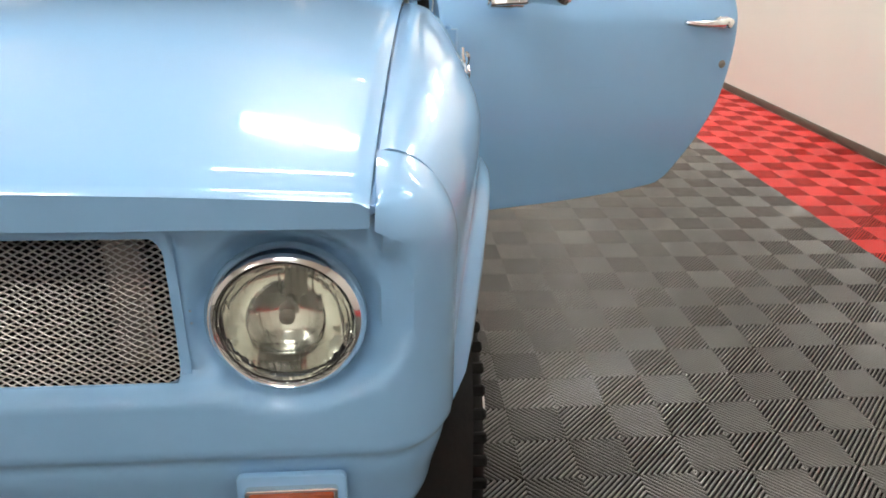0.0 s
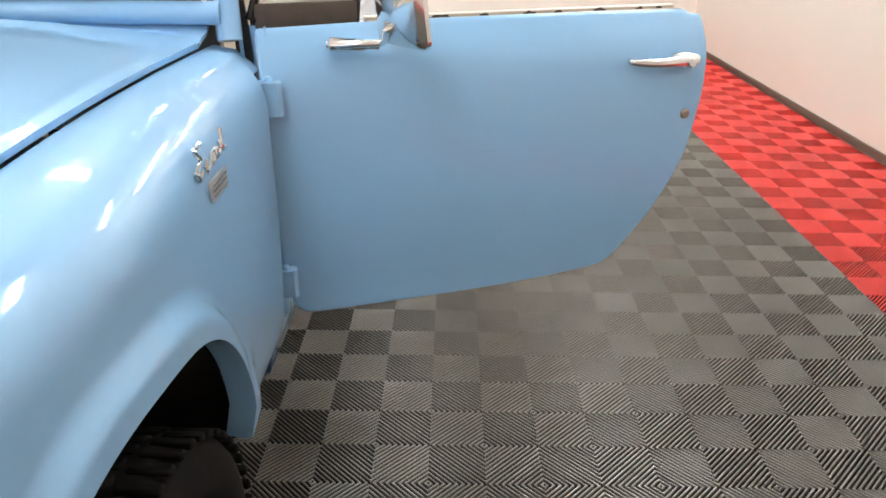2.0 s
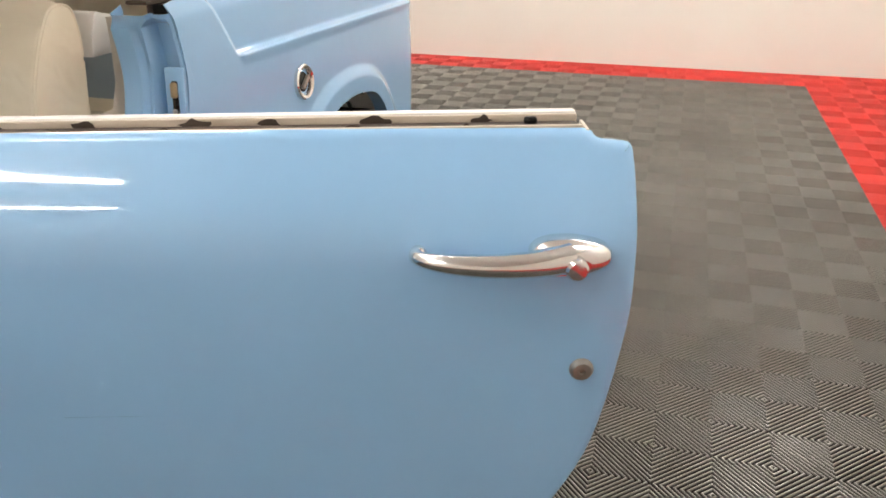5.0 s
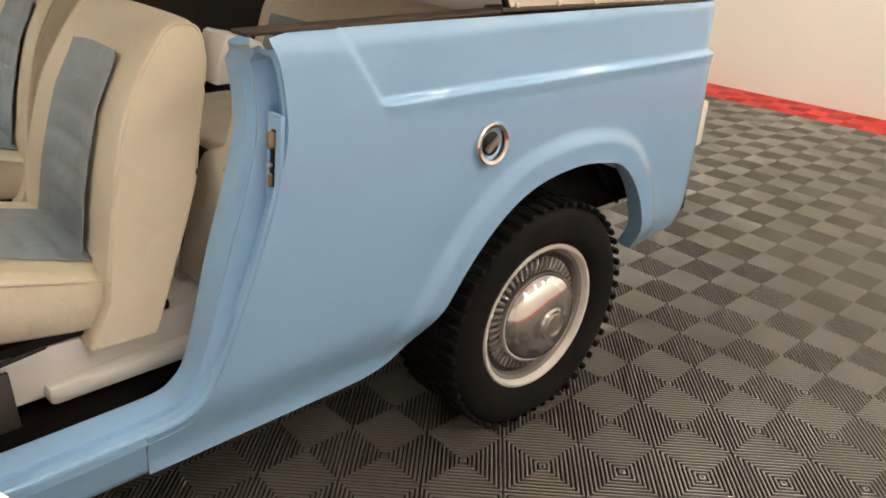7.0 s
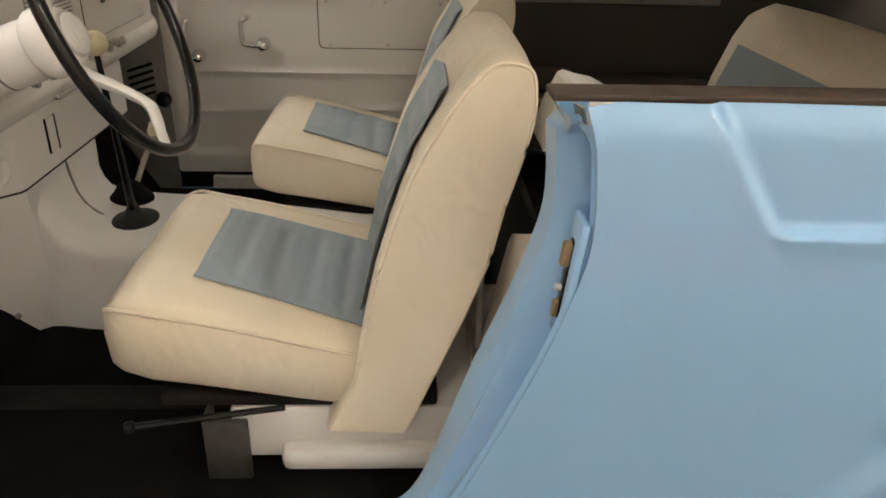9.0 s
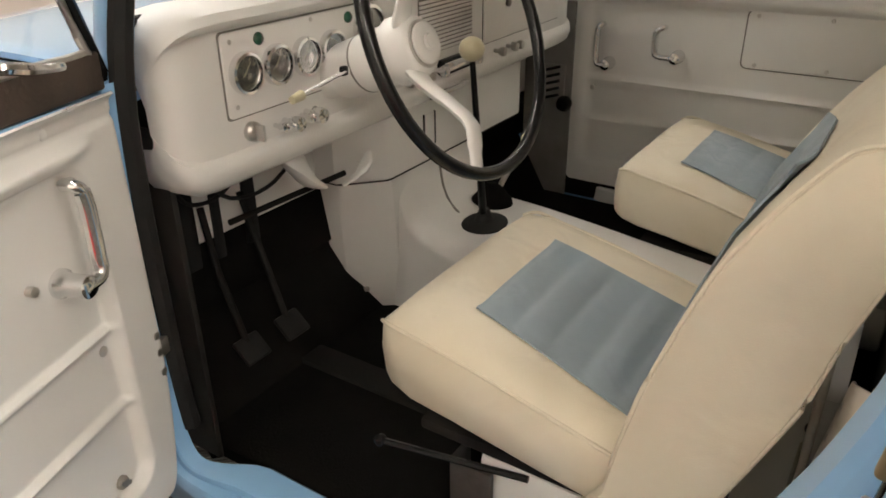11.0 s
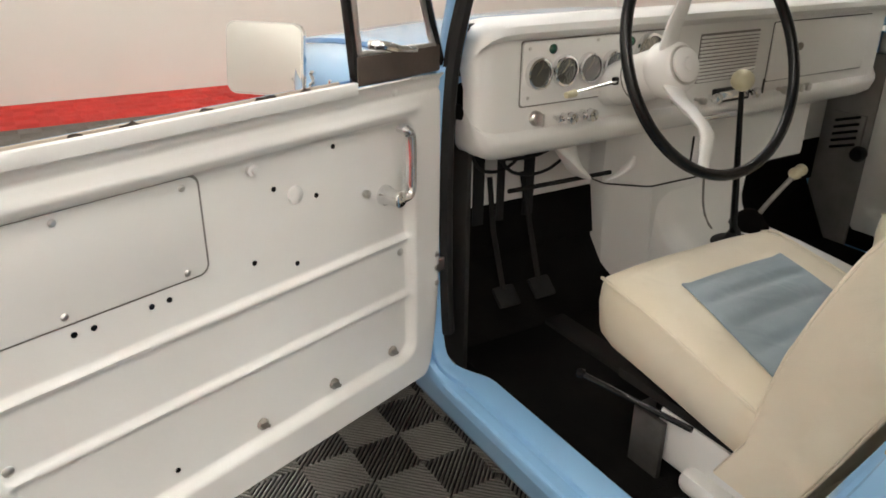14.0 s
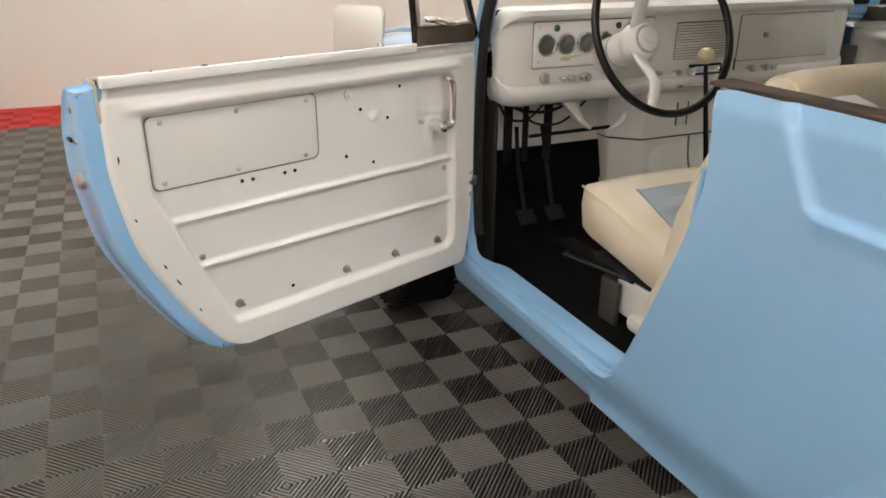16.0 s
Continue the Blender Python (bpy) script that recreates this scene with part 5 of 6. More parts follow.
part("hub", lathe([(0.050, -0.054), (0.056, -0.045), (0.055, -0.025), (0.048, -0.006), (0.044, 0.0), (0.040, 0.004), (0.030, 0.006), (0.0, 0.008)], 36, HUB), IVORY, steering, "white steering wheel hub")
for ang in (69, -76):
    a = radians(ang)
    d = Vector((math.cos(a), math.sin(a), 0))
    pts = [d * 0.030 + Vector((-0.006, 0, -0.112)), d * 0.065 + Vector((-0.005, 0, -0.085)), d * 0.105 + Vector((-0.003, 0, -0.040)), d * 0.134 + Vector((-0.001, 0, -0.010)), d * 0.152 + Vector((0, 0, 0.0)), d * 0.185 + Vector((0, 0, 0.0)), d * 0.214 + Vector((0, 0, 0.0))]
    part("spoke", moved(tube(smooth(pts, 4), [0.026] * 4 + [0.024] * 4 + [0.021] * 4 + [0.019] * 4 + [0.017] * 4 + [0.014] * 4 + [0.010], 12, flat=0.42, up=(0, 0, 1)), STEER), IVORY, steering, "white painted spoke")
part("horn_button", lathe([(0.034, 0.004), (0.033, 0.012), (0.027, 0.016), (0.014, 0.016), (0.012, 0.019), (0.0, 0.020)], 28, HUB), IVORY, steering, "white horn button")
part("horn_ring", lathe([(0.036, 0.002), (0.0385, 0.004), (0.0375, 0.008), (0.034, 0.008)], 32, HUB), DULL, steering, "thin chrome ring round the horn button")
tip = Vector((0.615, 0.225, 1.098))
root = WHEEL_C - AXIS * 0.20 + Vector((0.05, 0, 0))
lever = part("turn_lever", tube([root, tip], 0.0032, 8), CHROME, column, "chrome indicator lever with an ivory tip")
part("lever_tip", tube([tip.lerp(root, 0.04), tip, tip + (tip - root).normalized() * 0.025], [0.004, 0.008, 0.006], 10), KNOB, lever)
part("lever_block", box(root + Vector((0.012, 0, 0)), (0.014, 0.010, 0.016), 0.003), BLACK, column)


# transmission hump and heater box
def hump():
    rings = []
    for y, z1, x0, x1, lean in ((0.02, 0.785, -0.195, 0.150, 0.010), (0.040, 0.776, -0.195, 0.150, 0.012), (0.048, 0.740, -0.196, 0.150, 0.018), (0.058, 0.708, -0.198, 0.152, 0.026), (0.076, 0.682, -0.200, 0.156, 0.034), (0.105, 0.665, -0.204, 0.162, 0.040), (0.15, 0.657, -0.208, 0.168, 0.044), (0.26, 0.650, -0.21, 0.175, 0.046), (0.40, 0.637, -0.21, 0.180, 0.05), (0.75, 0.60, -0.2, 0.18, 0.05), (1.0, 0.56, -0.2, 0.18, 0.05)):
        ring = [(x0, 0.43)]
        for k in range(9):
            a = radians(90 * k / 8)
            ring.append((x0 + lean * 0.4 + 0.055 * (1 - math.cos(a)), z1 - 0.055 * (1 - math.sin(a))))
        ring.append(((x0 + x1) / 2, z1 + 0.003))
        for k in range(9):
            a = radians(90 - 90 * k / 8)
            ring.append((x1 - lean * 0.4 - 0.055 * (1 - math.cos(a)), z1 - 0.055 * (1 - math.sin(a))))
        ring.append((x1, 0.43))
        rings.append([Vector((x, y, z)) for x, z in ring])
    return loft(rings)


def bell_cover():
    """The upright part under the heater: a cut-off corner, drawn in a little towards the floor."""
    rings = []
    for z, x1, xb, y1, yb in ((0.43, 0.212, 0.140, -0.058, 0.030), (0.50, 0.216, 0.145, -0.055, 0.032), (0.62, 0.236, 0.160, -0.042, 0.038), (0.74, 0.256, 0.174, -0.030, 0.042), (0.776, 0.262, 0.178, -0.028, 0.043), (0.783, 0.259, 0.176, -0.029, 0.041)):
        outline = [(-0.195, -0.10), (x1, -0.10), (x1 + 0.001, y1 - 0.012), (x1 - 0.008, y1 + 0.004), (xb + 0.010, yb - 0.010), (xb - 0.006, yb + 0.001), (-0.195, yb + 0.001)]
        rings.append([Vector((x, y, z)) for x, y in outline])
    return loft(rings)


cover = part("transmission_cover", hump(), IVORY, car, "glossy white transmission cover", 50)
part("bell_cover", bell_cover(), IVORY, cover, "white upright cover under the heater", 30)
part("cover_seam", tube(smooth([(-0.020, 0.044, 0.780), (-0.018, 0.050, 0.742), (-0.012, 0.062, 0.706), (0.000, 0.088, 0.676), (0.018, 0.125, 0.662)], 5), 0.0035, 6), SEAM, cover)
part("cover_screw", lathe([(0.007, 0), (0.007, 0.003), (0.003, 0.005), (0, 0.0055)], 12, facing((0.205, -0.020, 0.500), (0.7, 0.7, 0.1))), STEEL, cover)
heater = part("heater_box", loft([[Vector((x, y, z)) for x, y in ((-0.42, -0.10), (0.268 + g, -0.10), (0.268 + g, -0.034), (0.256 + g, -0.022), (0.190 + g, 0.040 + g), (0.176 + g, 0.046 + g), (-0.42, 0.046 + g))] for z, g in ((0.787, 0.0), (0.790, 0.003), (0.800, 0.004), (0.938, 0.004), (0.945, 0.002))]), IVORY, car, "white painted heater box", 32)
part("heater_seam", tube([(-0.41, 0.044, 0.785), (0.174, 0.044, 0.785), (0.186, 0.039, 0.785), (0.258, -0.026, 0.785), (0.264, -0.036, 0.785), (0.264, -0.09, 0.785)], 0.0032, 6), GAP, heater)
part("heater_door", box((0.030, 0.050, 0.862), (0.040, 0.006, 0.075), 0.002), IVORY, heater)
for x in (0.052, 0.008):
    part("slot_line", box((x, 0.051, 0.862), (0.004, 0.006, 0.078), 0.001), BLACK, heater)
for k, x in enumerate((0.70, 0.62, 0.555, 0.47)):
    part("firewall_strap", box((x, -0.088, 0.83), (0.030 if k % 2 else 0.02, 0.012, 0.22), 0.003), RUBBER, car)
for x, z in ((0.66, 0.80), (0.60, 0.78), (0.52, 0.80), (0.44, 0.78)):
    part("firewall_bolt", lathe([(0.010, 0), (0.010, 0.006), (0, 0.007)], 8, Matrix.Translation((x, -0.10, z)) @ ONTO), STEEL, car)
for x0, x1, sag, r in ((0.70, 0.40, 0.05, 0.005), (0.66, 0.36, 0.09, 0.004), (0.60, 0.34, 0.03, 0.006), (0.72, 0.52, 0.07, 0.004)):
    part("wire", tube(smooth([(x0, 0.02, 0.955), (lerp(x0, x1, 0.3), -0.02, 0.955 - sag), (lerp(x0, x1, 0.7), -0.03, 0.945 - sag), (x1, 0.0, 0.95)], 5), r, 8), RUBBER, car, "black wire under the dashboard")
part("brake_lever_pull", tube(smooth([(0.47, 0.03, 0.955), (0.465, 0.045, 0.915), (0.445, 0.055, 0.875), (0.405, 0.06, 0.848)], 3), [0.040, 0.040, 0.039, 0.036, 0.033, 0.029, 0.024, 0.018, 0.013, 0.008], 12, flat=0.6), IVORY, car, "white handbrake bracket")
part("handbrake_handle", tube(smooth([(0.352, 0.06, 0.832), (0.325, 0.075, 0.848), (0.300, 0.08, 0.868), (0.288, 0.08, 0.890)], 4), [0.006] * 3 + [0.010] * 3 + [0.014] * 4 + [0.010, 0.008, 0.005], 10, flat=0.6), IVORY, car, "white pull handle under the dashboard")
part("linkage", tube([(0.58, -0.02, 0.82), (0.30, 0.02, 0.835)], 0.006, 8), UNDER, car)
for x, y, z in ((0.583, -0.005, 0.552), (0.487, 0.012, 0.562)):
    p = part("pedal", moved(box((0, 0, 0), (0.062, 0.012, 0.055), 0.005), Matrix.Translation((x, y, z)) @ Matrix.Rotation(radians(48), 4, "X")), RUBBER, car, "black rubber pedal")
    part("pedal_arm", tube([(x, y - 0.01, z), (x + 0.012, y - 0.05, z + 0.16), (x + 0.01, -0.08, 0.84)], 0.007, 8), UNDER, p)
SHIFT = Vector((0.02, 0.195, 0.652))
shifter = part("gear_lever", tube([SHIFT, SHIFT.lerp(Vector((0.108, 0.212, 1.05)), 0.5), Vector((0.108, 0.212, 1.055))], [0.010, 0.008, 0.006], 10), BLACK, car, "black gear lever with an ivory knob")
part("knob", lathe([(0.026 * math.cos(radians(k * 15)), 0.003 + 0.025 * math.sin(radians(k * 15))) for k in range(-6, 7)], 24, Matrix.Translation((0.110, 0.212, 1.072))), KNOB, shifter, "round aged ivory knob")
part("boot", lathe([(0.066, -0.008), (0.064, 0.004), (0.050, 0.009), (0.026, 0.012), (0.018, 0.028), (0.012, 0.04)], 24, Matrix.Translation(SHIFT) @ Matrix.Diagonal((1.0, 0.85, 1, 1))), RUBBER, shifter, "black rubber boot")
case = part("transfer_lever", tube(smooth([(-0.10, 0.15, 0.655), (-0.13, 0.17, 0.72), (-0.175, 0.20, 0.80)], 4), 0.007, 8), STEEL, car, "bent transfer lever with two ivory knobs")
for q in ((-0.180, 0.20, 0.806), (-0.214, 0.192, 0.808)):
    part("small_knob", lathe([(0.017 * math.cos(radians(k * 18)), 0.016 * math.sin(radians(k * 18))) for k in range(-5, 6)], 18, Matrix.Translation(q)), KNOB, case)
part("dusty_boot", lathe([(0.056, -0.01), (0.052, 0.01), (0.040, 0.022), (0.030, 0.038), (0.014, 0.05)], 16, Matrix.Translation((-0.095, 0.15, 0.655))), CARPET, case, "dusty rubber boot")
vent = part("kick_vent", box((-0.735, -0.01, 0.80), (0.012, 0.11, 0.12), 0.003), KICK, car, "grey slotted kick vent")
for k in range(5):
    part("vent_slot", box((-0.727, -0.01, 0.755 + k * 0.022), (0.004, 0.085, 0.009), 0.002, m=pose(0, 0, 0, 18)), BLACK, vent)
part("vent_knob", lathe([(0.02, 0), (0.026, 0.02), (0.02, 0.035), (0, 0.036)], 14, facing((-0.735, 0.055, 0.745), (1, 0, 0))), BLACK, car, "black round knob on the kick panel")


# ---- seats ----
FRONT = [(0.575, 0.708), (0.60, 0.720), (0.66, 0.754), (0.74, 0.766), (0.84, 0.787), (0.92, 0.811), (1.0, 0.838), (1.05, 0.865), (1.10, 0.896), (1.145, 0.930)]
REAR = [(0.57, 0.838), (0.66, 0.874), (0.775, 0.920), (0.88, 0.960), (0.965, 0.980), (1.04, 1.004), (1.085, 1.015), (1.12, 1.019), (1.145, 1.014)]


def seat_profile(n=14):
    zf, yf = [p[0] for p in FRONT], [p[1] for p in FRONT]
    zr, yr = [p[0] for p in REAR], [p[1] for p in REAR]
    f = [(float(np.interp(z, zf, yf)), z) for z in np.linspace(0.575, 1.145, n)]
    r = [(float(np.interp(z, zr, yr)), z) for z in np.linspace(1.145, 0.57, n)]
    return f + [(0.944, 1.160), (0.962, 1.168), (0.985, 1.169), (1.005, 1.162)] + r


def backrest(cx, w):
    prof = seat_profile()
    rings = []
    for u in (-1.0, -0.992, -0.975, -0.94, -0.86, -0.7, -0.45, -0.2, 0.0, 0.2, 0.45, 0.7, 0.86, 0.94, 0.975, 0.992, 1.0):
        a = abs(u)
        ring = []
        for y, z in prof:
            t = (z - 0.55) / 0.65
            mid = float(np.interp(z, [0.55, 1.2], [0.775, 0.985]))
            thin = 1 - 0.015 * ease(0.80, 1.0, a) - 0.07 * ease(0.965, 1.0, a) ** 1.5
            drop = (0.005 * a ** 2 + 0.006 * ease(0.80, 0.97, a) + 0.007 * ease(0.965, 1.0, a)) * t ** 2
            hollow = 0.014 * (1 - ease(0.3, 0.8, a)) if y < mid else 0.0
            half = w * (1.03 - 0.17 * ease(0.35, 1.0, t))
            ring.append(Vector((cx + u * half, mid + (y - mid) * thin + hollow * ease(0.62, 0.75, z) * ease(1.17, 1.08, z), z - drop)))
        rings.append(ring)
    return loft(rings)


def cushion_edge(y):
    return float(np.interp(y, [0.36, 0.40, 0.55, 0.76, 0.85], [0.775, 0.786, 0.757, 0.704, 0.68]))


def cushion_top(cx, w, x, y):
    a = abs(x - cx) / w
    crown = 0.017 * (1 - a ** 2.5)
    front = -0.014 * ease(0.44, 0.365, y) ** 2
    return cushion_edge(y) + crown + front * (0.4 + 0.6 * (1 - a))


def cushion(cx, w):
    rings = []
    for y, g in ((0.364, 0.06), (0.362, 0.03), (0.366, 0.010), (0.385, 0.0), (0.43, 0.0), (0.50, 0.0), (0.58, 0.0), (0.66, 0.0), (0.74, 0.0), (0.80, 0.0), (0.86, 0.01)):
        zb = float(np.interp(y, [0.36, 0.50, 0.70, 0.85], [0.654, 0.634, 0.600, 0.582])) + 0.4 * g
        half = w - 0.25 * g - 0.022 * ease(0.43, 0.362, y) ** 2
        ring = [(cx - half + 0.015, zb), (cx - half + 0.003, zb + 0.012), (cx - half - 0.004, lerp(zb, cushion_edge(y), 0.55)), (cx - half, cushion_edge(y) - 0.012 - g), (cx - half + 0.006, cushion_edge(y) - g)]
        for k in range(1, 14):
            x = lerp(cx - half + 0.006, cx + half - 0.006, k / 14)
            ring.append((x, cushion_top(cx, w, x, y) - g))
        ring += [(cx + half - 0.006, cushion_edge(y) - g), (cx + half, cushion_edge(y) - 0.012 - g), (cx + half + 0.004, lerp(zb, cushion_edge(y), 0.55)), (cx + half - 0.003, zb + 0.012), (cx + half - 0.015, zb)]
        rings.append([Vector((x, y, z)) for x, z in ring])
    return loft(rings)


def bucket_seat(cx):
    w = 0.246
    s = part("seat", cushion(cx, w), CREAM, car, "cream vinyl bucket seat with grey-blue pleated inserts", 64)
    part("backrest", backrest(cx, w + 0.022), CREAM, s, "cream vinyl backrest", 44)
    rows = []
    for k in range(0, 61):
        y = lerp(0.487, 0.790, k / 60)
        groove = 0.0055 * abs(math.cos(k / 60 * 5 * math.pi)) ** 5
        fade = [1 - ease(0.8, 1.0, abs(lerp(-1, 1, q / 12))) for q in range(13)]
        hw = lerp(0.141, 0.156, k / 60)
        off = 0.030 * k / 60
        rows.append([Vector((cx + off + x, y, cushion_top(cx, w, cx + off + x, y) + 0.0065 - groove * fade[q])) for q, x in enumerate([lerp(-hw, hw, q / 12) for q in range(13)])])
    part("seat_insert", shell(rows, 0.003), BLUE_VINYL, s, "grey-blue pleated cushion insert", 60)
    zf, yf = [p[0] for p in FRONT], [p[1] for p in FRONT]
    rows = []
    for k in range(0, 73):
        z = lerp(0.72, 1.095, k / 72)
        groove = 0.0060 * abs(math.cos(k / 72 * 6 * math.pi)) ** 5
        hw = lerp(0.145, 0.120, k / 72)
        row = []
        for q in range(13):
            x = lerp(-hw, hw, q / 12)
            a = abs(x) / (w + 0.022)
            t = (z - 0.55) / 0.65
            hollow = 0.014 * (1 - ease(0.3, 0.8, a)) * ease(0.62, 0.75, z) * ease(1.17, 1.08, z)
            row.append(Vector((cx + x, float(np.interp(z, zf, yf)) + hollow - 0.0085 - 0.006 * ease(0.6, 1.0, abs(x) / hw) - 0.004 * ease(0.9, 1.0, k / 72) + groove * (1 - ease(0.75, 1.0, abs(x) / hw)), z - 0.028 * a ** 2 * t ** 2)))
        rows.append(row)
    part("back_insert", shell(rows, -0.003), BLUE_VINYL, s, "grey-blue pleated back insert", 60)
    for sg in (-1, 1):
        part("piping", tube(smooth([(cx + sg * (w - (0.014 if y < 0.38 else 0.0)), y, cushion_edge(y) - 0.004) for y in (0.374, 0.40, 0.45, 0.55, 0.65, 0.755)], 4), 0.0035, 6), CREAM, s, "cream welted seam")
        rim = []
        for y, z in seat_profile()[3:]:
            t = (z - 0.55) / 0.65
            mid = float(np.interp(z, [0.55, 1.2], [0.775, 0.985]))
            rim.append((cx + sg * (w + 0.022) * (1.03 - 0.17 * ease(0.35, 1.0, t)) * 0.985, mid + (y - mid) * 0.962, z - 0.013 * t ** 2))
        part("piping", tube(smooth(rim, 3), 0.0030, 6), CREAM, s, "cream welted seam")
    part("seat_pan", box((cx, 0.66, 0.592), (0.44, 0.46, 0.022), 0.006), UNDER, s, "black steel seat frame")
    part("pedestal", merge(box((cx, 0.79 if cx > 0 else 0.755, 0.525), (0.44, 0.50 if cx > 0 else 0.43, 0.11), 0.012), box((cx + (0.02 if cx > 0 else -0.02), 0.83 if cx > 0 else 0.79, 0.485), (0.46, 0.41 if cx > 0 else 0.36, 0.045), 0.016)), IVORY, s, "white painted seat pedestal")
    return s


part("sill_mat", box((-0.768, 0.45, 0.485), (0.02, 0.86, 0.11), 0.006), CARPET, car, "black sill trim on the passenger side")
bucket_seat(0.408)
bucket_seat(-0.405).location.y = 0.07
part("seat_bracket", merge(box((0.640, 0.535, 0.500), (0.012, 0.075, 0.125), 0.003), box((0.615, 0.500, 0.500), (0.05, 0.010, 0.125), 0.003)), IRON, car, "worn dark steel seat bracket")
rod = part("seat_lever", tube([(0.700, 0.405, 0.597), (0.655, 0.64, 0.600)], 0.0055, 8), BLACK, car, "black seat slide lever")
part("lever_ball", lathe([(0, -0.011), (0.009, -0.006), (0.011, 0.0), (0.009, 0.006), (0, 0.011)], 12, Matrix.Translation((0.700, 0.405, 0.597))), BLACK, rod)

# rear bench: low backrest seen over the rail
def bench():
    rings = []
    for u in (-1.0, -0.99, -0.95, -0.85, -0.6, -0.3, 0, 0.3, 0.6, 0.85, 0.95, 0.99, 1.0):
        a = abs(u)
        prof = [(1.55, 0.60), (1.58, 0.75), (1.62, 0.90), (1.67, 1.03), (1.71, 1.09), (1.76, 1.112), (1.82, 1.10), (1.86, 1.05), (1.84, 0.90), (1.80, 0.60)]
        rings.append([Vector((0.0 + u * 0.53, lerp(y + 0.08, 1.81, 0.35 * ease(0.9, 1.0, a)), z - (0.03 * ease(0.8, 1.0, a) + 0.03 * ease(0.95, 1, a)) * ease(0.8, 1.1, z))) for y, z in prof])
    return loft(rings)


part("corner_bracket", plate([(1.028, 1.040), (1.036, 1.085), (1.056, 1.130), (1.064, 1.134), (1.080, 1.129), (1.105, 1.124), (1.130, 1.112), (1.145, 1.085), (1.145, 1.040)], 0.10, Matrix(((0, 0, 1, 0.555), (1, 0, 0, 0), (0, 1, 0, 0), (0, 0, 0, 1))), 0.003), IVORY, car, "white painted bracket behind the driver's seat")
rear = part("rear_bench", bench(), CREAM, car, "cream vinyl rear bench with a grey-blue insert", 60)
part("bench_insert", shell([[Vector((x, y + 0.076, z)) for x in [lerp(-0.40, 0.46, q / 20) for q in range(21)]] for y, z in ((1.585, 0.76), (1.605, 0.83), (1.62, 0.90), (1.645, 0.965), (1.66, 1.005))], -0.003), BLUE_VINYL, rear, "grey-blue bench insert")
part("bench_cushion", box((0.03, 1.45, 0.66), (1.1, 0.36, 0.15), 0.04, 4), CREAM, rear)
part("bumperette", merge(box((0.815, 2.560, 0.505), (0.026, 0.022, 0.085), 0.008), box((0.0, 2.585, 0.48), (1.5, 0.04, 0.08), 0.012)), BLACK, car, "black rear bumper")

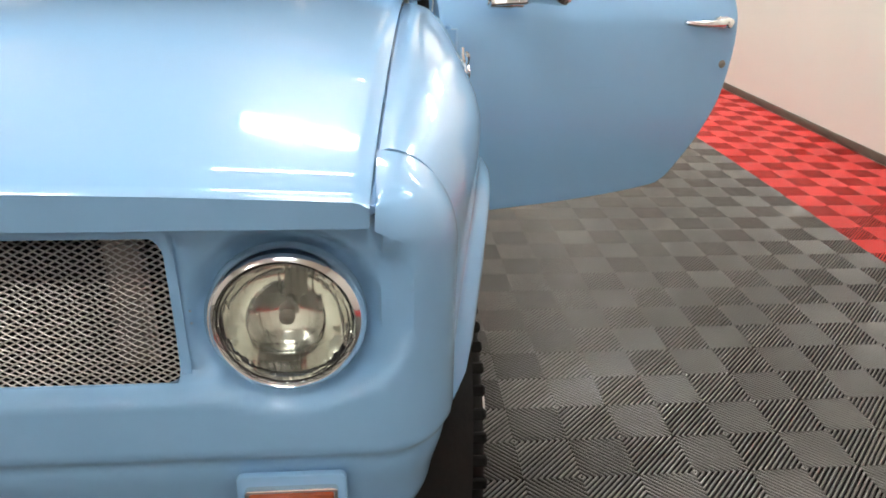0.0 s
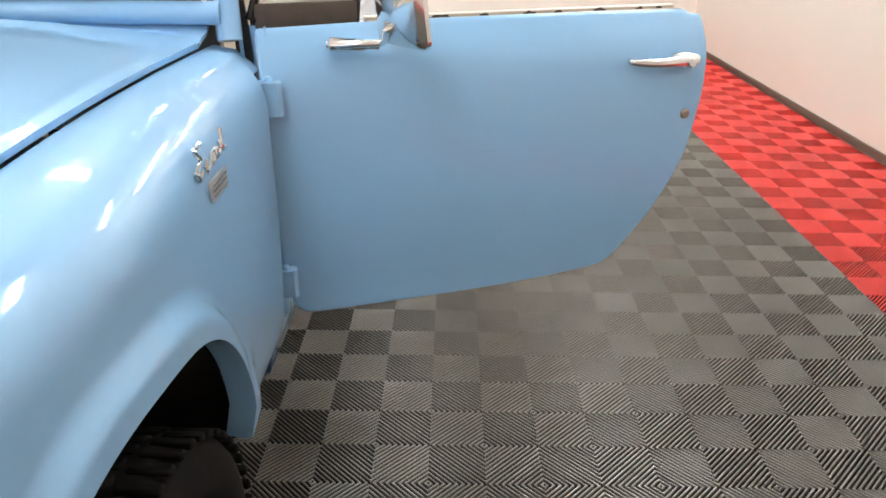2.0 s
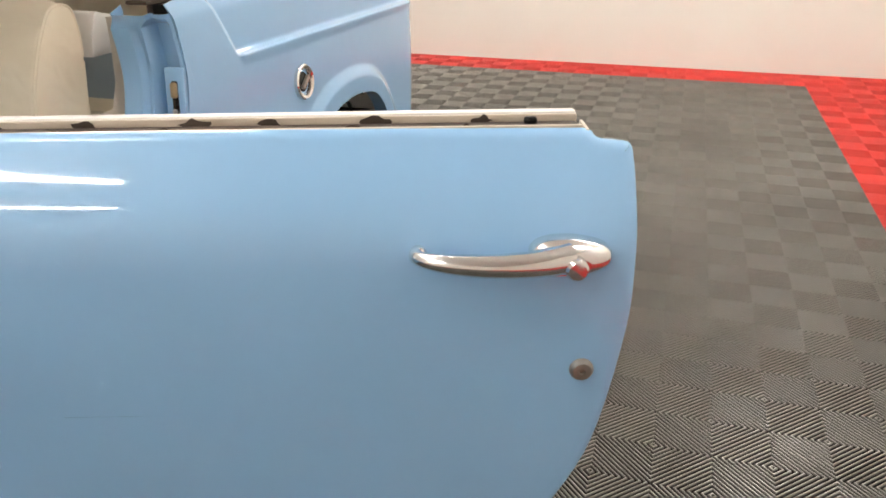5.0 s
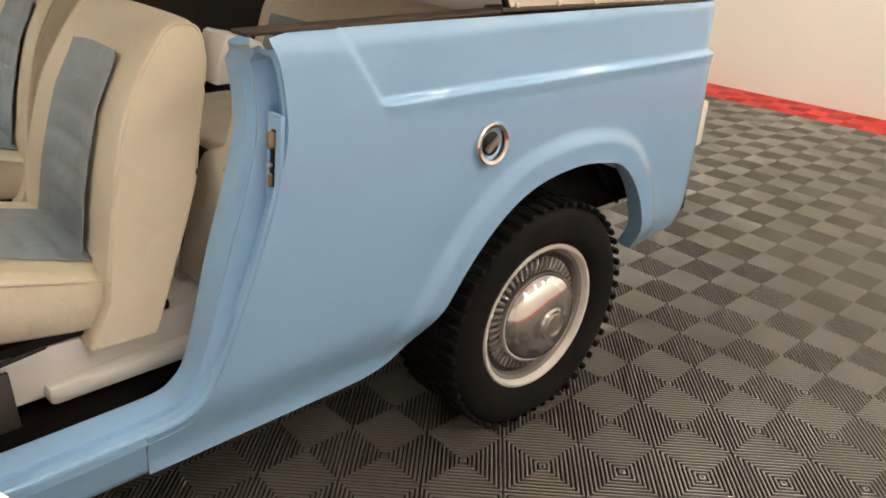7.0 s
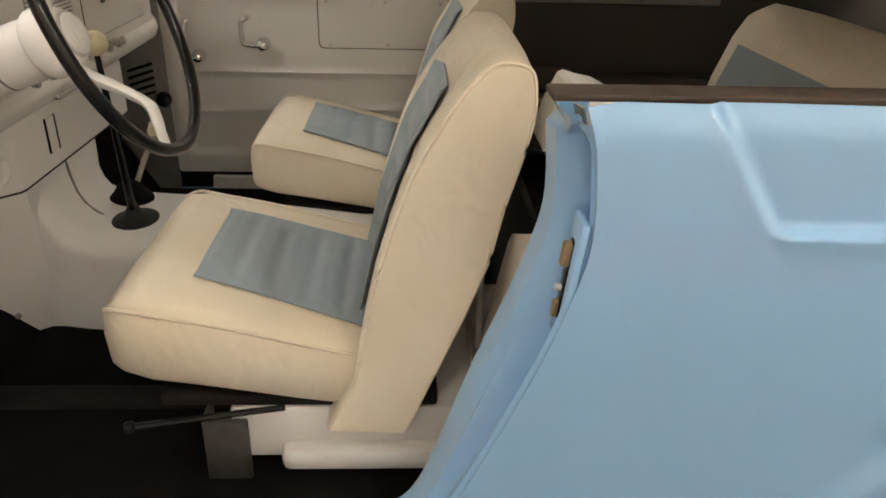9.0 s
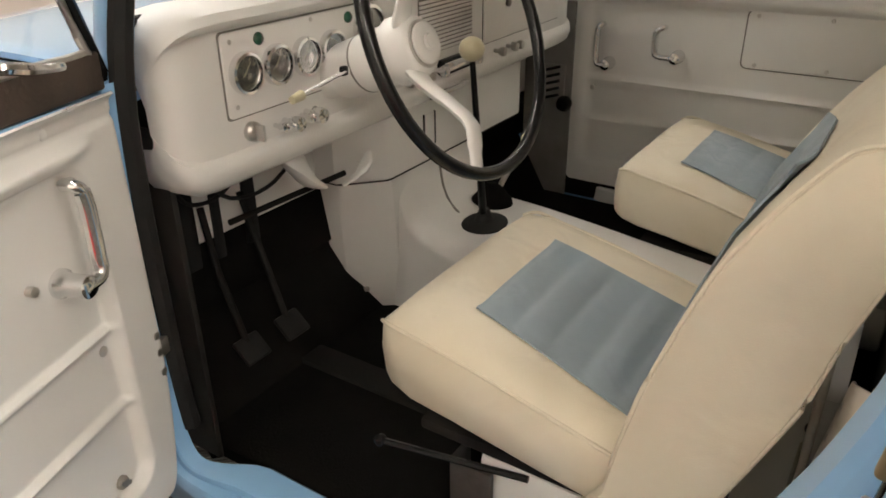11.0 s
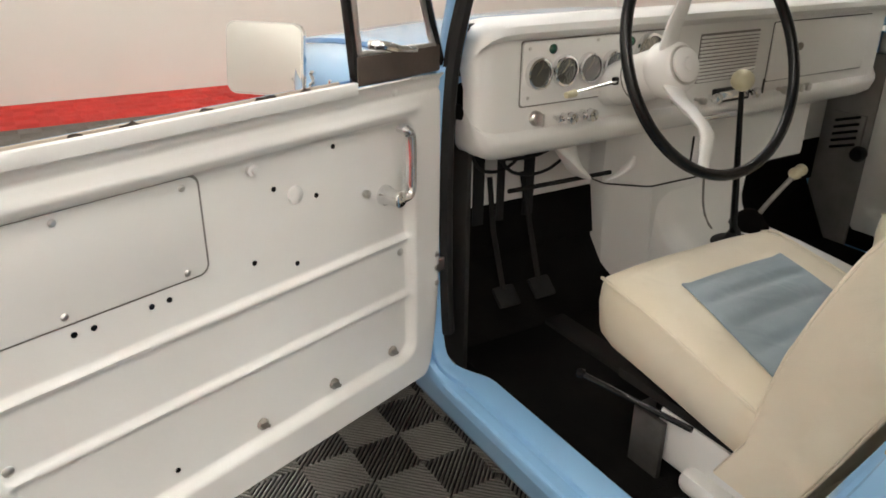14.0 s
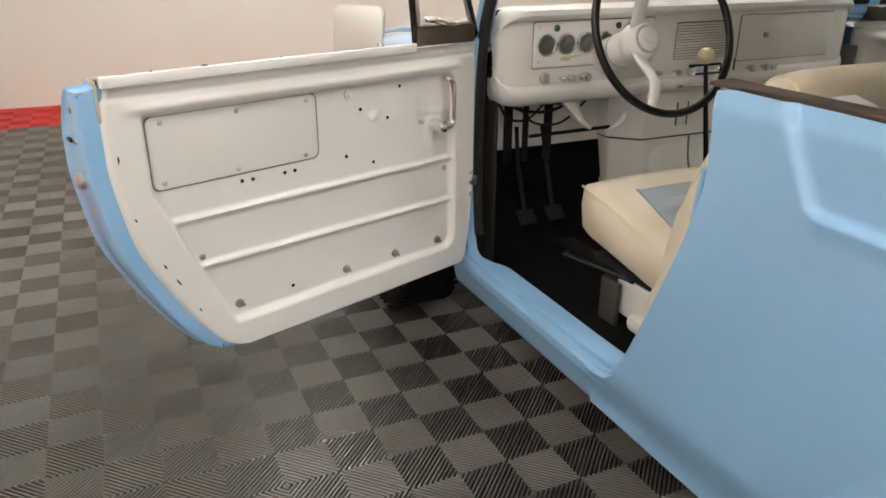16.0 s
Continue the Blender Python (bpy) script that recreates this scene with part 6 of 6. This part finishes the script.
# ---- floor tiles ----
OX, OY = 1, 0
def tile_mesh(name, mat):
    """Four cells of diagonal ribs; neighbouring cells are mirrored, so that diamonds form round every second corner."""
    verts, faces, deep = [], [], []
    n = 18
    pitch = CELL * 2 / n
    for ci in range(2):
        for cj in range(2):
            flip = (ci + cj) % 2
            for k in range(n):
                c = (k + 0.5) * pitch - CELL
                half = pitch * 0.5
                pts = []
                for f, z in ((-0.57, -0.004), (-0.57, 0.0078), (-0.48, 0.0104), (-0.34, 0.0118), (-0.17, 0.0124), (0.17, 0.0124), (0.34, 0.0118), (0.48, 0.0104), (0.57, 0.0078), (0.57, -0.004)):
                    q = c + half * f
                    # the line x - y = q inside the cell
                    a = (max(q, 0.0), max(-q, 0.0))
                    b = (min(CELL + q, CELL), min(CELL - q, CELL))
                    pts.append((a, b, z))
                base = len(verts)
                for a, b, z in pts:
                    for x, y in (a, b):
                        if flip:
                            x = CELL - x
                        verts.append((ci * CELL + x, cj * CELL + y, z - 0.0125))
                for q in range(9):
                    # lower walls of the grey or red rib get groove shade as colour
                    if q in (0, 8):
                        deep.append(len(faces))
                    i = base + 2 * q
                    faces.append((i, i + 1, i + 3, i + 2))
    base = len(verts)
    e, zz = 0.0006, -0.0155
    verts += [(e, e, zz), (2 * CELL - e, e, zz), (2 * CELL - e, 2 * CELL - e, zz), (e, 2 * CELL - e, zz)]
    faces.append((base, base + 1, base + 2, base + 3))
    me = bpy.data.meshes.new(name)
    me.from_pydata(verts, [], faces)
    me.materials.append(mat)
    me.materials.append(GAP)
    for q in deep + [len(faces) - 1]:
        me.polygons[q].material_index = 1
    me.update()
    return me


floor = tagged(part("floor", box(((WALL_W + WALL_E) / 2, (WALL_N + WALL_S) / 2, -0.020), (WALL_E - WALL_W, WALL_S - WALL_N, 0.004), 0), GAP), "interlocking grey and red ribbed plastic floor tiles", "floor", kind="structure")
GREY_TILE, RED_TILE = tile_mesh("tile", TILE_GREY), tile_mesh("tile", TILE_RED)
TILE = 2 * CELL
spots = []
for i in range(-23, 8):
    for j in range(-19, 22):
        x, y = 1.5 + (2 * i + OX) * CELL, (2 * j + OY) * CELL
        if x + TILE > WALL_E + 0.01 or y + TILE > WALL_S + 0.16 or y < WALL_N - 0.01 or x < WALL_W:
            continue
        red = x + 0.01 > 2.871 or y + 0.01 > 6.095 or y + TILE - 0.01 < -4.876
        spots.append((x, y, red))
near = sorted(spots, key=lambda s: (s[0] - 1.7) ** 2 + (s[1] - 0.6) ** 2)
for x, y, red in near[:300]:
    o = new("tile", RED_TILE if red else GREY_TILE)
    o.location = (x, y, 0)
    o.parent = floor
for red, me in ((False, GREY_TILE), (True, RED_TILE)):
    src = [tuple(v.co) for v in me.vertices]
    fs = [tuple(p.vertices) for p in me.polygons]
    ms = [p.material_index for p in me.polygons]
    verts, faces, mats = [], [], []
    for x, y, r in near[300:]:
        if r == red:
            b = len(verts)
            verts += [(vx + x, vy + y, vz) for vx, vy, vz in src]
            faces += [tuple(b + q for q in f) for f in fs]
            mats += ms
    m2 = bpy.data.meshes.new("far_tiles")
    m2.from_pydata(verts, [], faces)
    m2.materials.append(TILE_RED if red else TILE_GREY)
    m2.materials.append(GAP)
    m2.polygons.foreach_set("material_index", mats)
    m2.update()
    o = new("far_tiles", m2)
    o.parent = floor
    o["kind"] = "stuff"
